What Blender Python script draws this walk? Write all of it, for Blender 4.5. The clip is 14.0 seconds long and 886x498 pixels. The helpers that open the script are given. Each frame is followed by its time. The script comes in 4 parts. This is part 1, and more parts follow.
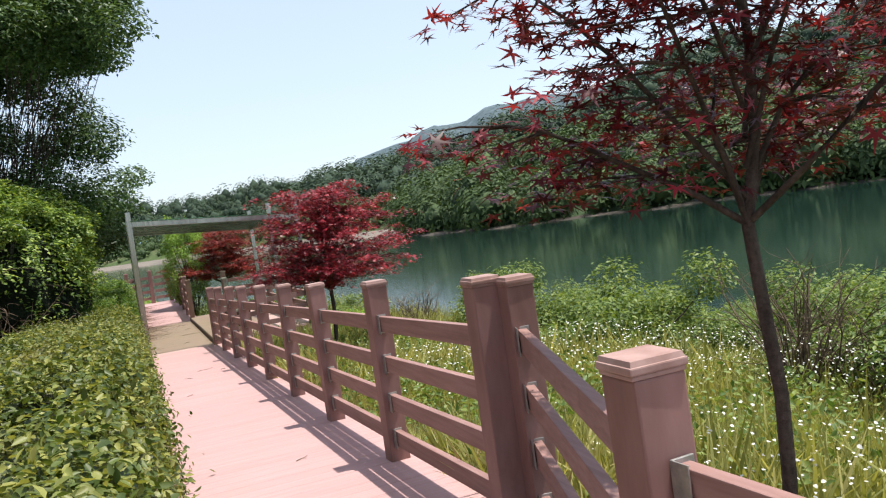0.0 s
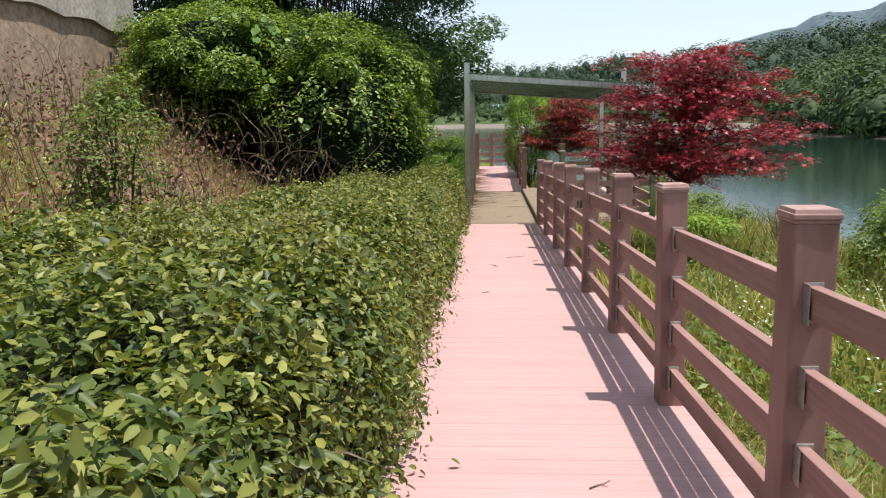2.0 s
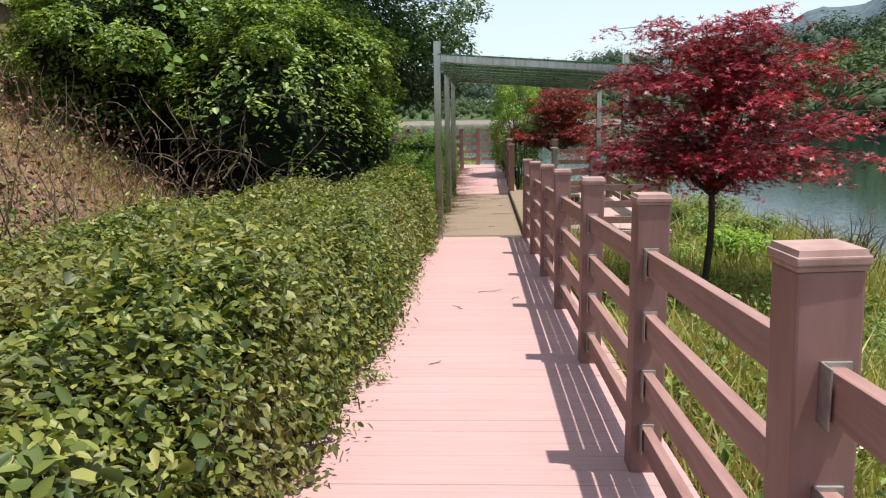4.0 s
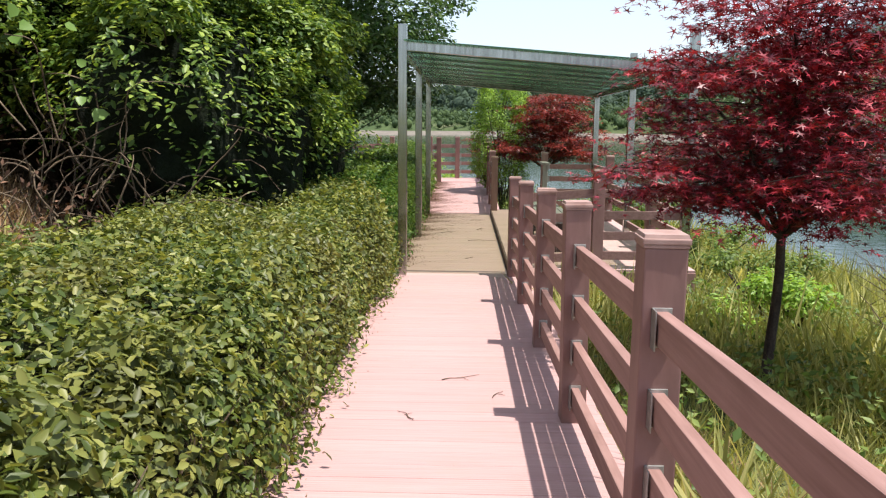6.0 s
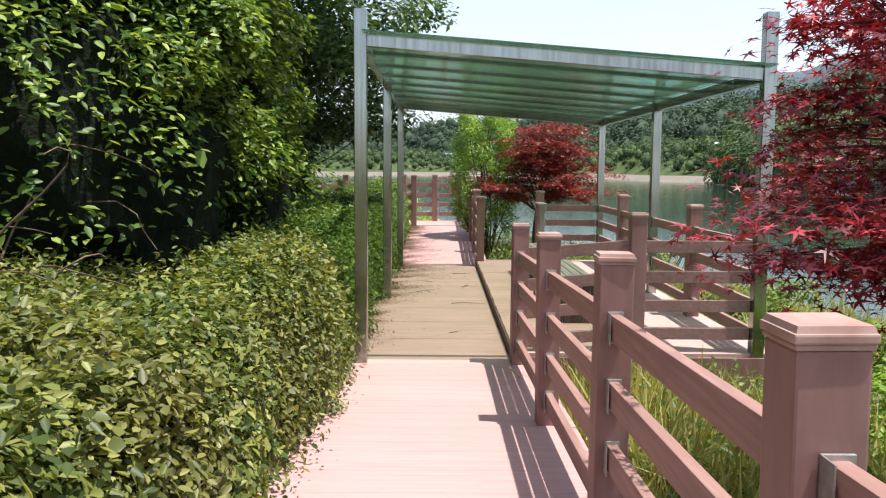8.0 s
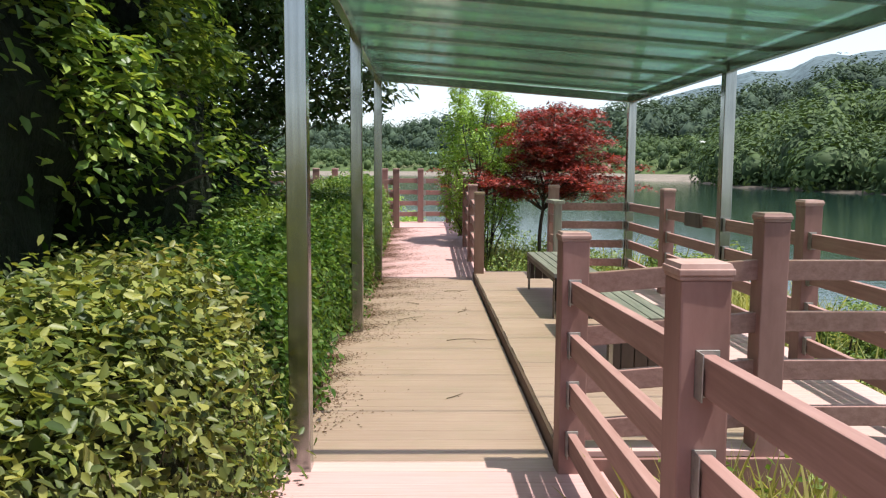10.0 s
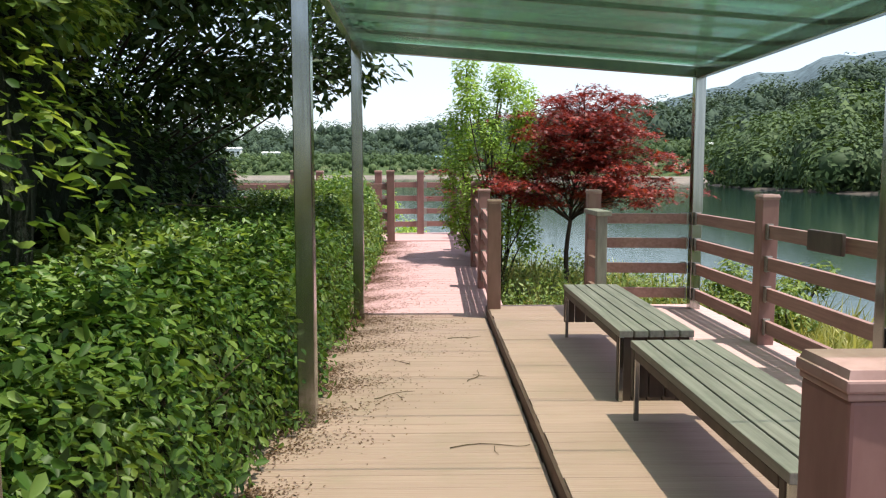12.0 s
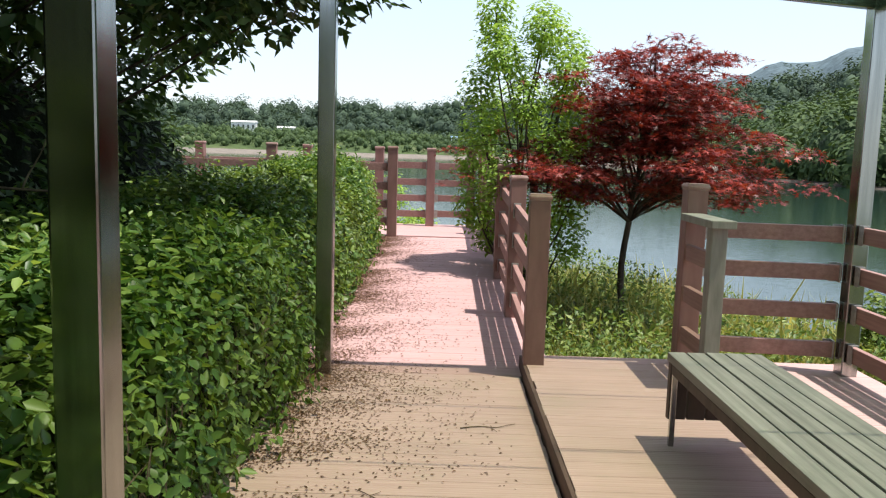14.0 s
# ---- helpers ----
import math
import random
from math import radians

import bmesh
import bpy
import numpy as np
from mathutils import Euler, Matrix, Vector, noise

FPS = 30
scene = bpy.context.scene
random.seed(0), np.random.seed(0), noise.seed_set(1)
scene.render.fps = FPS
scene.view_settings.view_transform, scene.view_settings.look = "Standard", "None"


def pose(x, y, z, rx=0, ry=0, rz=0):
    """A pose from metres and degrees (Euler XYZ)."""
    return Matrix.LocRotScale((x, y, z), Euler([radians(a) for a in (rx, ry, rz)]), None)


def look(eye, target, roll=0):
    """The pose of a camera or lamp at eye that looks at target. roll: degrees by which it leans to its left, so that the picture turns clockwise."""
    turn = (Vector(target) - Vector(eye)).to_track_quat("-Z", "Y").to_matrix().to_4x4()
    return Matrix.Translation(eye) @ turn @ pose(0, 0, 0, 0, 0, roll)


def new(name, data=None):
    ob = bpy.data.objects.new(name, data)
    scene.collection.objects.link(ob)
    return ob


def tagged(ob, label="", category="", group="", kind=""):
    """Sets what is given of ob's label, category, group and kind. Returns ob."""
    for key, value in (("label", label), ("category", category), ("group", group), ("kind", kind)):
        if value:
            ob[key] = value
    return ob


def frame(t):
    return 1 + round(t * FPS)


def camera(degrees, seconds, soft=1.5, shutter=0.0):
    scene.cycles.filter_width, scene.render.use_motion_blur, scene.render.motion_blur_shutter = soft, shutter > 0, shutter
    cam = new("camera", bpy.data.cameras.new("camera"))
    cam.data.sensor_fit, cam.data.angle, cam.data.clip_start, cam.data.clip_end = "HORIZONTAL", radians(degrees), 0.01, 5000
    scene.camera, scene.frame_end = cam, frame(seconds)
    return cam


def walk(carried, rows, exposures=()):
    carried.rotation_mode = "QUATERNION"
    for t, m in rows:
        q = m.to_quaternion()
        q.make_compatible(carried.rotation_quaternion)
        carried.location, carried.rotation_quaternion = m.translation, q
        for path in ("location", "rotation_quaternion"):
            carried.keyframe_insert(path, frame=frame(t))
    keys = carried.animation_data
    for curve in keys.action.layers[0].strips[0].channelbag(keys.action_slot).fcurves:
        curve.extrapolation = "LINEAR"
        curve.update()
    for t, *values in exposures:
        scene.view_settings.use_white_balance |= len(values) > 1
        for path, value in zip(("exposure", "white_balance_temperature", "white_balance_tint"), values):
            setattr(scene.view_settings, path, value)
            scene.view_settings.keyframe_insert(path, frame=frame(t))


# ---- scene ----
cam = camera(58.5, 14.0, soft=1.2)
METRES, EYE, TILT, LEAN, TURN = 14.6, 1.5, 0.0, 0.0, -25.3
PATH = [
    (0, (1.043, -4.809, 1.915), (1.779, -2.951, 1.832), -8.1),
    (0.5, (1.168, -4.344, 1.887), (1.455, -2.378, 1.655), -6.0),
    (1, (1.276, -3.66, 1.879), (1.352, -1.677, 1.632), -2.6),
    (1.5, (1.413, -3.038, 1.854), (1.402, -1.057, 1.578), -1.8),
    (2, (1.5, -2.356, 1.835), (1.389, -0.384, 1.517), -0.8),
    (2.5, (1.623, -1.735, 1.809), (1.519, 0.236, 1.484), -1.1),
    (5, (1.811, 1.352, 1.746), (1.731, 3.323, 1.417), -0.4),
    (5.5, (1.836, 1.931, 1.728), (1.79, 3.905, 1.409), 1.4),
    (6, (1.868, 2.646, 1.694), (1.818, 4.622, 1.392), 0.5),
    (6.5, (1.849, 3.314, 1.664), (1.794, 5.3, 1.437), 0.4),
    (7, (1.874, 3.989, 1.623), (1.822, 5.977, 1.413), -0.0),
    (7.5, (1.832, 4.602, 1.622), (1.806, 6.593, 1.436), 0.7),
    (8, (1.798, 5.336, 1.584), (1.808, 7.326, 1.384), 0.4),
    (10.5, (1.751, 8.655, 1.435), (1.801, 10.644, 1.234), 0.3),
    (11, (1.809, 9.297, 1.43), (1.852, 11.287, 1.234), 0.1),
    (11.5, (1.837, 9.978, 1.419), (1.875, 11.968, 1.226), -0.0),
    (12, (1.848, 10.654, 1.413), (1.882, 12.644, 1.221), -0.1),
    (12.5, (1.874, 11.336, 1.381), (1.902, 13.327, 1.192), 0.0),
    (13, (1.878, 12.04, 1.363), (1.912, 14.031, 1.171), 1.4),
    (13.5, (1.893, 12.757, 1.362), (1.932, 14.741, 1.111), 1.4),
    (14, (1.876, 13.43, 1.387), (1.88, 15.415, 1.146), 1.8),
]
walk(cam, [(t, look(eye, target, roll)) for t, eye, target, roll in PATH], exposures=[(0, 0.6), (0.5, 0.42), (1.5, 0.55), (2.5, 0.55), (5, 0.64), (6.5, 0.8), (8, 0.86), (11, 0.86), (14, 0.76)])

# ---- world, sun ----
SUN_TO = Vector((0.33, -0.10, 1.15)).normalized()
world = bpy.data.worlds.new("world")
scene.world = world
world.use_nodes = True
wn = world.node_tree
sky = wn.nodes.new("ShaderNodeTexSky")
sky.sky_type = "NISHITA"
sky.sun_disc = False
sky.sun_elevation = math.asin(SUN_TO.z)
sky.sun_rotation = math.atan2(SUN_TO.x, SUN_TO.y)
sky.air_density, sky.dust_density, sky.ozone_density = 1.0, 1.5, 1.0
haze = wn.nodes.new("ShaderNodeMix")  # thin bright summer haze over the whole sky
haze.data_type = "RGBA"
haze.inputs[0].default_value = 0.5
haze.inputs[7].default_value = (4.0, 4.45, 5.1, 1)
wn.links.new(sky.outputs[0], haze.inputs[6])
wn.links.new(haze.outputs[2], wn.nodes["Background"].inputs[0])
wn.nodes["Background"].inputs[1].default_value = 0.15
sun = new("sun", bpy.data.lights.new("sun", "SUN"))
sun.data.energy, sun.data.angle, sun.data.color = 4.6, radians(0.6), (1.0, 0.955, 0.88)
sun.matrix_world = look((0, 0, 50), Vector((0, 0, 50)) - SUN_TO)

# ---- materials ----


def node_mat(name):
    m = bpy.data.materials.new(name)
    m.use_nodes = True
    nt = m.node_tree
    return m, nt, nt.nodes["Principled BSDF"], nt.nodes["Material Output"]


def ramp(nt, fac, stops):
    r = nt.nodes.new("ShaderNodeValToRGB")
    while len(r.color_ramp.elements) < len(stops):
        r.color_ramp.elements.new(0.5)
    for e, (p, c) in zip(r.color_ramp.elements, stops):
        e.position, e.color = p, (*c, 1)
    nt.links.new(fac, r.inputs[0])
    return r.outputs[0]


def tex(nt, scale, detail=4, stretch=None, kind="ShaderNodeTexNoise", rough=0.6):
    co = nt.nodes.new("ShaderNodeTexCoord")
    n = nt.nodes.new(kind)
    n.inputs["Scale"].default_value = scale
    if kind == "ShaderNodeTexNoise":
        n.inputs["Detail"].default_value = detail
        n.inputs["Roughness"].default_value = rough
    geo = nt.nodes.new("ShaderNodeNewGeometry")
    src = geo.outputs["Position"]
    if stretch:
        mp = nt.nodes.new("ShaderNodeMapping")
        mp.inputs["Scale"].default_value = stretch
        nt.links.new(src, mp.inputs[0])
        src = mp.outputs[0]
    nt.links.new(src, n.inputs["Vector"])
    return n.outputs["Fac"] if kind == "ShaderNodeTexNoise" else n.outputs[0]


def mix(nt, a, b, fac, mode="MIX"):
    m = nt.nodes.new("ShaderNodeMix")
    m.data_type, m.blend_type = "RGBA", mode
    for sock, v in ((m.inputs[0], fac), (m.inputs[6], a), (m.inputs[7], b)):
        if isinstance(v, bpy.types.NodeSocket):
            nt.links.new(v, sock)
        elif isinstance(v, (tuple, list)):
            sock.default_value = (*v, 1)
        else:
            sock.default_value = v
    return m.outputs[2]


def bump(nt, b, height, strength, dist=0.01):
    n = nt.nodes.new("ShaderNodeBump")
    n.inputs["Strength"].default_value, n.inputs["Distance"].default_value = strength, dist
    nt.links.new(height, n.inputs["Height"])
    nt.links.new(n.outputs[0], b.inputs["Normal"])


def board_mat(name, low, high, grain, rough=0.7, dirt=(0.12, 0.09, 0.07), dirt_amount=0.35, groove=None):
    """Wood-plastic or timber board: grain along one axis, stains, a shift of tone from board to board."""
    m, nt, b, _ = node_mat(name)
    g = tex(nt, 1.0, 6, grain)
    base = ramp(nt, g, [(0.3, low), (0.7, high)])
    info = nt.nodes.new("ShaderNodeObjectInfo")
    tone = ramp(nt, info.outputs["Random"], [(0.0, (0.965, 0.965, 0.965)), (1.0, (1.03, 1.025, 1.025))])
    c = mix(nt, base, tone, 1.0, "MULTIPLY")
    st = ramp(nt, tex(nt, 2.3, 7, None, rough=0.7), [(0.52, (0, 0, 0)), (0.72, (1, 1, 1))])
    fac = nt.nodes.new("ShaderNodeMath")
    fac.operation = "MULTIPLY"
    fac.inputs[1].default_value = dirt_amount
    nt.links.new(st, fac.inputs[0])
    c = mix(nt, c, dirt, fac.outputs[0])
    nt.links.new(c, b.inputs["Base Color"])
    b.inputs["Roughness"].default_value = rough
    b.inputs["Specular IOR Level"].default_value = 0.3
    h = g
    if groove:
        w = nt.nodes.new("ShaderNodeTexWave")
        w.wave_profile = "SIN"
        w.bands_direction = groove
        w.inputs["Scale"].default_value = 15.0
        geo = nt.nodes.new("ShaderNodeNewGeometry")
        nt.links.new(geo.outputs["Position"], w.inputs["Vector"])
        h = mix(nt, g, w.outputs["Color"], 0.7)
    bump(nt, b, h, 0.35, 0.004)
    return m


def leaf_mat(name, dark, mid, light, trans=0.35, gloss=0.45, patch=None, patch_scale=1.1):
    m, nt, b, out = node_mat(name)
    geo = nt.nodes.new("ShaderNodeNewGeometry")
    c = ramp(nt, geo.outputs["Random Per Island"], [(0.0, dark), (0.55, mid), (1.0, light)])
    if patch:
        f = ramp(nt, tex(nt, patch_scale, 4), [(0.46, (0, 0, 0)), (0.66, (1, 1, 1))])
        f2 = nt.nodes.new("ShaderNodeMath")
        f2.operation = "MULTIPLY"
        f2.inputs[1].default_value = 0.52
        nt.links.new(f, f2.inputs[0])
        c = mix(nt, c, patch, f2.outputs[0])
    nt.links.new(c, b.inputs["Base Color"])
    b.inputs["Roughness"].default_value = gloss
    b.inputs["Specular IOR Level"].default_value = 0.35
    tr = nt.nodes.new("ShaderNodeBsdfTranslucent")
    nt.links.new(mix(nt, c, (1.25, 1.15, 0.6), 1.0, "MULTIPLY"), tr.inputs[0])
    mx = nt.nodes.new("ShaderNodeMixShader")
    mx.inputs[0].default_value = trans
    nt.links.new(b.outputs[0], mx.inputs[1])
    nt.links.new(tr.outputs[0], mx.inputs[2])
    nt.links.new(mx.outputs[0], out.inputs[0])
    return m


def rough_mat(name, stops, scale, rough=0.9, bumpy=0.5, dist=0.03, stretch=None, fine=None):
    m, nt, b, _ = node_mat(name)
    n = tex(nt, scale, 8, stretch, rough=0.65)
    c = ramp(nt, n, stops)
    if fine:
        c = mix(nt, c, ramp(nt, tex(nt, fine, 5), [(0.3, (0.6, 0.6, 0.6)), (0.7, (1.2, 1.2, 1.2))]), 1.0, "MULTIPLY")
    nt.links.new(c, b.inputs["Base Color"])
    b.inputs["Roughness"].default_value = rough
    b.inputs["Specular IOR Level"].default_value = 0.2
    bump(nt, b, tex(nt, fine or scale * 4, 6), bumpy, dist)
    return m


M_PINK = board_mat("pink_composite", (0.39, 0.237, 0.227), (0.46, 0.294, 0.284), (1.5, 60, 10), 0.75, (0.33, 0.24, 0.2), 0.3, "Y")
M_PLAT = board_mat("platform_composite", (0.40, 0.26, 0.242), (0.48, 0.325, 0.302), (1.5, 60, 10), 0.75, (0.36, 0.28, 0.22), 0.4, "Y")
M_FENCE = board_mat("fence_composite", (0.19, 0.10, 0.085), (0.29, 0.165, 0.147), (8, 8, 2.0), 0.6, (0.14, 0.075, 0.06), 0.4)
M_RAIL = board_mat("rail_composite", (0.22, 0.12, 0.102), (0.33, 0.195, 0.173), (30, 2.0, 40), 0.6, (0.17, 0.09, 0.075), 0.4)
M_CAP = board_mat("cap_composite", (0.26, 0.15, 0.125), (0.42, 0.28, 0.25), (9, 9, 9), 0.6, (0.16, 0.10, 0.09), 0.5)
M_SLAT = board_mat("bench_timber", (0.165, 0.152, 0.14), (0.29, 0.268, 0.25), (40, 1.6, 30), 0.65, (0.1, 0.11, 0.095), 0.4)
M_BENCH_SIDE = board_mat("bench_side_timber", (0.05, 0.035, 0.03), (0.1, 0.07, 0.055), (10, 10, 3), 0.6)
M_GREY_TIMBER = board_mat("grey_timber", (0.2, 0.19, 0.17), (0.33, 0.31, 0.28), (20, 20, 3), 0.75)
M_FASCIA = board_mat("fascia_board", (0.07, 0.04, 0.032), (0.13, 0.075, 0.06), (3, 3, 20), 0.7)

M_STEEL, nt, b, _ = node_mat("stainless_steel")
b.inputs["Metallic"].default_value = 1.0
nt.links.new(ramp(nt, tex(nt, 1.0, 5, (30, 30, 1.2)), [(0.3, (0.27, 0.28, 0.265)), (0.7, (0.41, 0.415, 0.395))]), b.inputs["Base Color"])
nt.links.new(ramp(nt, tex(nt, 3.0, 5), [(0.3, (0.12, 0.12, 0.12)), (0.7, (0.26, 0.26, 0.26))]), b.inputs["Roughness"])

M_ZINC, nt, b, _ = node_mat("zinc_bracket")
b.inputs["Metallic"].default_value = 0.8
b.inputs["Roughness"].default_value = 0.5
nt.links.new(ramp(nt, tex(nt, 30, 4), [(0.3, (0.3, 0.3, 0.29)), (0.7, (0.48, 0.47, 0.45))]), b.inputs["Base Color"])

# tinted translucent roof sheet, dusty
M_SHEET, nt, b, out = node_mat("green_roof_sheet")
tp = nt.nodes.new("ShaderNodeBsdfTransparent")
nt.links.new(ramp(nt, tex(nt, 2.0, 6), [(0.3, (0.84, 0.87, 0.74)), (0.7, (0.94, 0.97, 0.85))]), tp.inputs[0])
nt.links.new(ramp(nt, tex(nt, 2.0, 6), [(0.3, (0.12, 0.27, 0.2)), (0.7, (0.22, 0.42, 0.33))]), b.inputs["Base Color"])
b.inputs["Roughness"].default_value = 0.25
m1 = nt.nodes.new("ShaderNodeMixShader")
m1.inputs[0].default_value = 0.83
trl = nt.nodes.new("ShaderNodeBsdfTranslucent")
trl.inputs[0].default_value = (0.46, 0.74, 0.66, 1)
m0 = nt.nodes.new("ShaderNodeMixShader")
m0.inputs[0].default_value = 0.55
nt.links.new(b.outputs[0], m0.inputs[1])
nt.links.new(trl.outputs[0], m0.inputs[2])
nt.links.new(m0.outputs[0], m1.inputs[1])
nt.links.new(tp.outputs[0], m1.inputs[2])
gl = nt.nodes.new("ShaderNodeBsdfGlossy")
gl.inputs["Roughness"].default_value = 0.12
gl.inputs["Color"].default_value = (0.55, 0.8, 0.68, 1)
fr = nt.nodes.new("ShaderNodeFresnel")
fr.inputs["IOR"].default_value = 1.7
m2 = nt.nodes.new("ShaderNodeMixShader")
nt.links.new(fr.outputs[0], m2.inputs[0])
nt.links.new(m1.outputs[0], m2.inputs[1])
nt.links.new(gl.outputs[0], m2.inputs[2])
nt.links.new(m2.outputs[0], out.inputs[0])

M_HEDGE = leaf_mat("hedge_leaves", (0.034, 0.062, 0.013), (0.115, 0.155, 0.031), (0.32, 0.325, 0.085), 0.36, 0.45, (0.2, 0.165, 0.065))
M_HEDGE_LUSH = leaf_mat("lush_hedge_leaves", (0.035, 0.088, 0.018), (0.09, 0.175, 0.034), (0.25, 0.35, 0.085), 0.4, 0.42, (0.14, 0.16, 0.04), 0.8)
# dark fill for the hedge, coloured as the shade between its leaves
M_HEDGE_SHADE = rough_mat("hedge_shade", [(0.35, (0.012, 0.018, 0.007)), (0.7, (0.05, 0.05, 0.022))], 9, 0.95, 1.0, 0.05)
M_TWIG = rough_mat("twigs", [(0.35, (0.07, 0.05, 0.035)), (0.7, (0.2, 0.15, 0.1))], 12)
M_VINE = leaf_mat("vine_leaves", (0.034, 0.078, 0.014), (0.112, 0.19, 0.034), (0.35, 0.44, 0.088), 0.4, 0.42)
M_BIGLEAF = leaf_mat("broad_leaves", (0.12, 0.22, 0.04), (0.18, 0.30, 0.06), (0.25, 0.38, 0.09), 0.45, 0.4)
M_TREE = leaf_mat("tree_leaves", (0.028, 0.06, 0.018), (0.055, 0.105, 0.03), (0.11, 0.17, 0.05), 0.32, 0.45)
# near-black fill: the shade deep inside the bushes put into a colour
M_SHADE_CORE = rough_mat("foliage_shade", [(0.3, (0.004, 0.008, 0.003)), (0.7, (0.014, 0.022, 0.009))], 6, 0.95, 1.0, 0.1)
M_MAPLE = leaf_mat("maple_leaves", (0.07, 0.008, 0.014), (0.21, 0.014, 0.028), (0.5, 0.042, 0.06), 0.22, 0.42)
M_MAPLE_DARK = leaf_mat("dark_maple_leaves", (0.035, 0.007, 0.01), (0.11, 0.012, 0.019), (0.36, 0.036, 0.055), 0.33, 0.42)
M_MAPLE_RUST = leaf_mat("rust_maple_leaves", (0.07, 0.008, 0.008), (0.2, 0.02, 0.016), (0.36, 0.055, 0.035), 0.3, 0.45)
M_LIME = leaf_mat("young_leaves", (0.15, 0.27, 0.035), (0.24, 0.39, 0.06), (0.36, 0.52, 0.11), 0.45, 0.45)
M_SHRUB = leaf_mat("shrub_leaves", (0.065, 0.125, 0.025), (0.14, 0.205, 0.045), (0.25, 0.31, 0.08), 0.4, 0.5)
M_GRASS = leaf_mat("meadow_grass", (0.17, 0.185, 0.045), (0.33, 0.335, 0.1), (0.54, 0.49, 0.2), 0.4, 0.6, (0.3, 0.3, 0.1))
M_DRY = leaf_mat("dry_grass", (0.22, 0.13, 0.07), (0.4, 0.26, 0.14), (0.55, 0.42, 0.25), 0.3, 0.7)
M_PETAL = leaf_mat("white_petals", (0.7, 0.7, 0.66), (0.78, 0.78, 0.74), (0.82, 0.82, 0.8), 0.3, 0.7)
M_FARLEAF = leaf_mat("woodland_leaves", (0.032, 0.056, 0.036), (0.042, 0.072, 0.042), (0.058, 0.092, 0.05), 0.15, 0.85, (0.03, 0.05, 0.036), 0.03)
M_FARLIGHT = leaf_mat("bank_tree_leaves", (0.034, 0.064, 0.02), (0.055, 0.095, 0.028), (0.085, 0.13, 0.038), 0.2, 0.75, (0.035, 0.065, 0.028), 0.09)
M_BARK = rough_mat("bark", [(0.3, (0.03, 0.023, 0.018)), (0.7, (0.11, 0.085, 0.068))], 14, 0.9, 0.8, 0.01, (1, 1, 0.3), 60)
M_EARTH = rough_mat("meadow_soil", [(0.3, (0.07, 0.085, 0.025)), (0.55, (0.14, 0.15, 0.05)), (0.75, (0.22, 0.19, 0.1))], 0.8, 0.95, 0.8, 0.05, None, 9)
M_BANK = rough_mat("red_earth", [(0.3, (0.09, 0.06, 0.04)), (0.55, (0.2, 0.125, 0.08)), (0.75, (0.3, 0.2, 0.135))], 1.2, 0.95, 0.9, 0.05, None, 11)
M_HILL = rough_mat("wooded_slope", [(0.3, (0.02, 0.04, 0.018)), (0.7, (0.05, 0.08, 0.035))], 0.06, 0.95, 0.5, 1.0, None, 0.4)
# blue-grey that carries the distance haze of the far ridge
M_MOUNT_HAZE = rough_mat("hazed_slope", [(0.3, (0.068, 0.1, 0.115)), (0.7, (0.095, 0.13, 0.145))], 0.02, 0.95, 0.5, 3.0, None, 0.08)
M_FIELD = rough_mat("shore_field", [(0.3, (0.035, 0.06, 0.02)), (0.55, (0.07, 0.10, 0.034)), (0.75, (0.12, 0.12, 0.065))], 0.03, 0.95, 0.3, 0.3, None, 0.6)
M_RIM = rough_mat("shore_rock", [(0.3, (0.03, 0.028, 0.022)), (0.7, (0.11, 0.09, 0.075))], 0.3, 0.9, 0.6, 0.3, None, 2.0)
M_MUD = rough_mat("shore_mud", [(0.3, (0.13, 0.115, 0.095)), (0.7, (0.24, 0.2, 0.165))], 0.15, 0.9, 0.4, 0.2, None, 1.5)
M_CONC = rough_mat("concrete", [(0.25, (0.2, 0.18, 0.16)), (0.5, (0.38, 0.35, 0.31)), (0.75, (0.5, 0.46, 0.41))], 1.1, 0.85, 0.4, 0.01, (1, 1, 0.45), 14)
M_TANWALL = rough_mat("stained_wall_foot", [(0.25, (0.17, 0.12, 0.09)), (0.5, (0.33, 0.24, 0.17)), (0.75, (0.42, 0.32, 0.24))], 1.3, 0.9, 0.5, 0.01, (1, 1, 0.4), 12)
M_LITTER = leaf_mat("brown_litter", (0.07, 0.035, 0.02), (0.13, 0.07, 0.045), (0.24, 0.13, 0.08), 0.1, 0.8)
M_WHITE = rough_mat("white_paint", [(0.3, (0.7, 0.7, 0.69)), (0.7, (0.82, 0.82, 0.8))], 1.0, 0.6, 0.1, 0.01)
M_BLUEROOF = rough_mat("blue_roof", [(0.3, (0.2, 0.33, 0.5)), (0.7, (0.28, 0.42, 0.58))], 1.0, 0.5, 0.1, 0.01)
M_DARKGLASS = rough_mat("dark_window", [(0.3, (0.03, 0.035, 0.04)), (0.7, (0.05, 0.055, 0.06))], 1.0, 0.2, 0.0, 0.01)

M_WATER, nt, b, _ = node_mat("lake_water")
nt.links.new(ramp(nt, tex(nt, 0.03, 4), [(0.3, (0.008, 0.022, 0.017)), (0.7, (0.013, 0.033, 0.027))]), b.inputs["Base Color"])
b.inputs["Roughness"].default_value = 0.07
b.inputs["IOR"].default_value = 1.33
bump(nt, b, tex(nt, 1.0, 5, (1.6, 2.6, 1)), 0.5, 0.1)
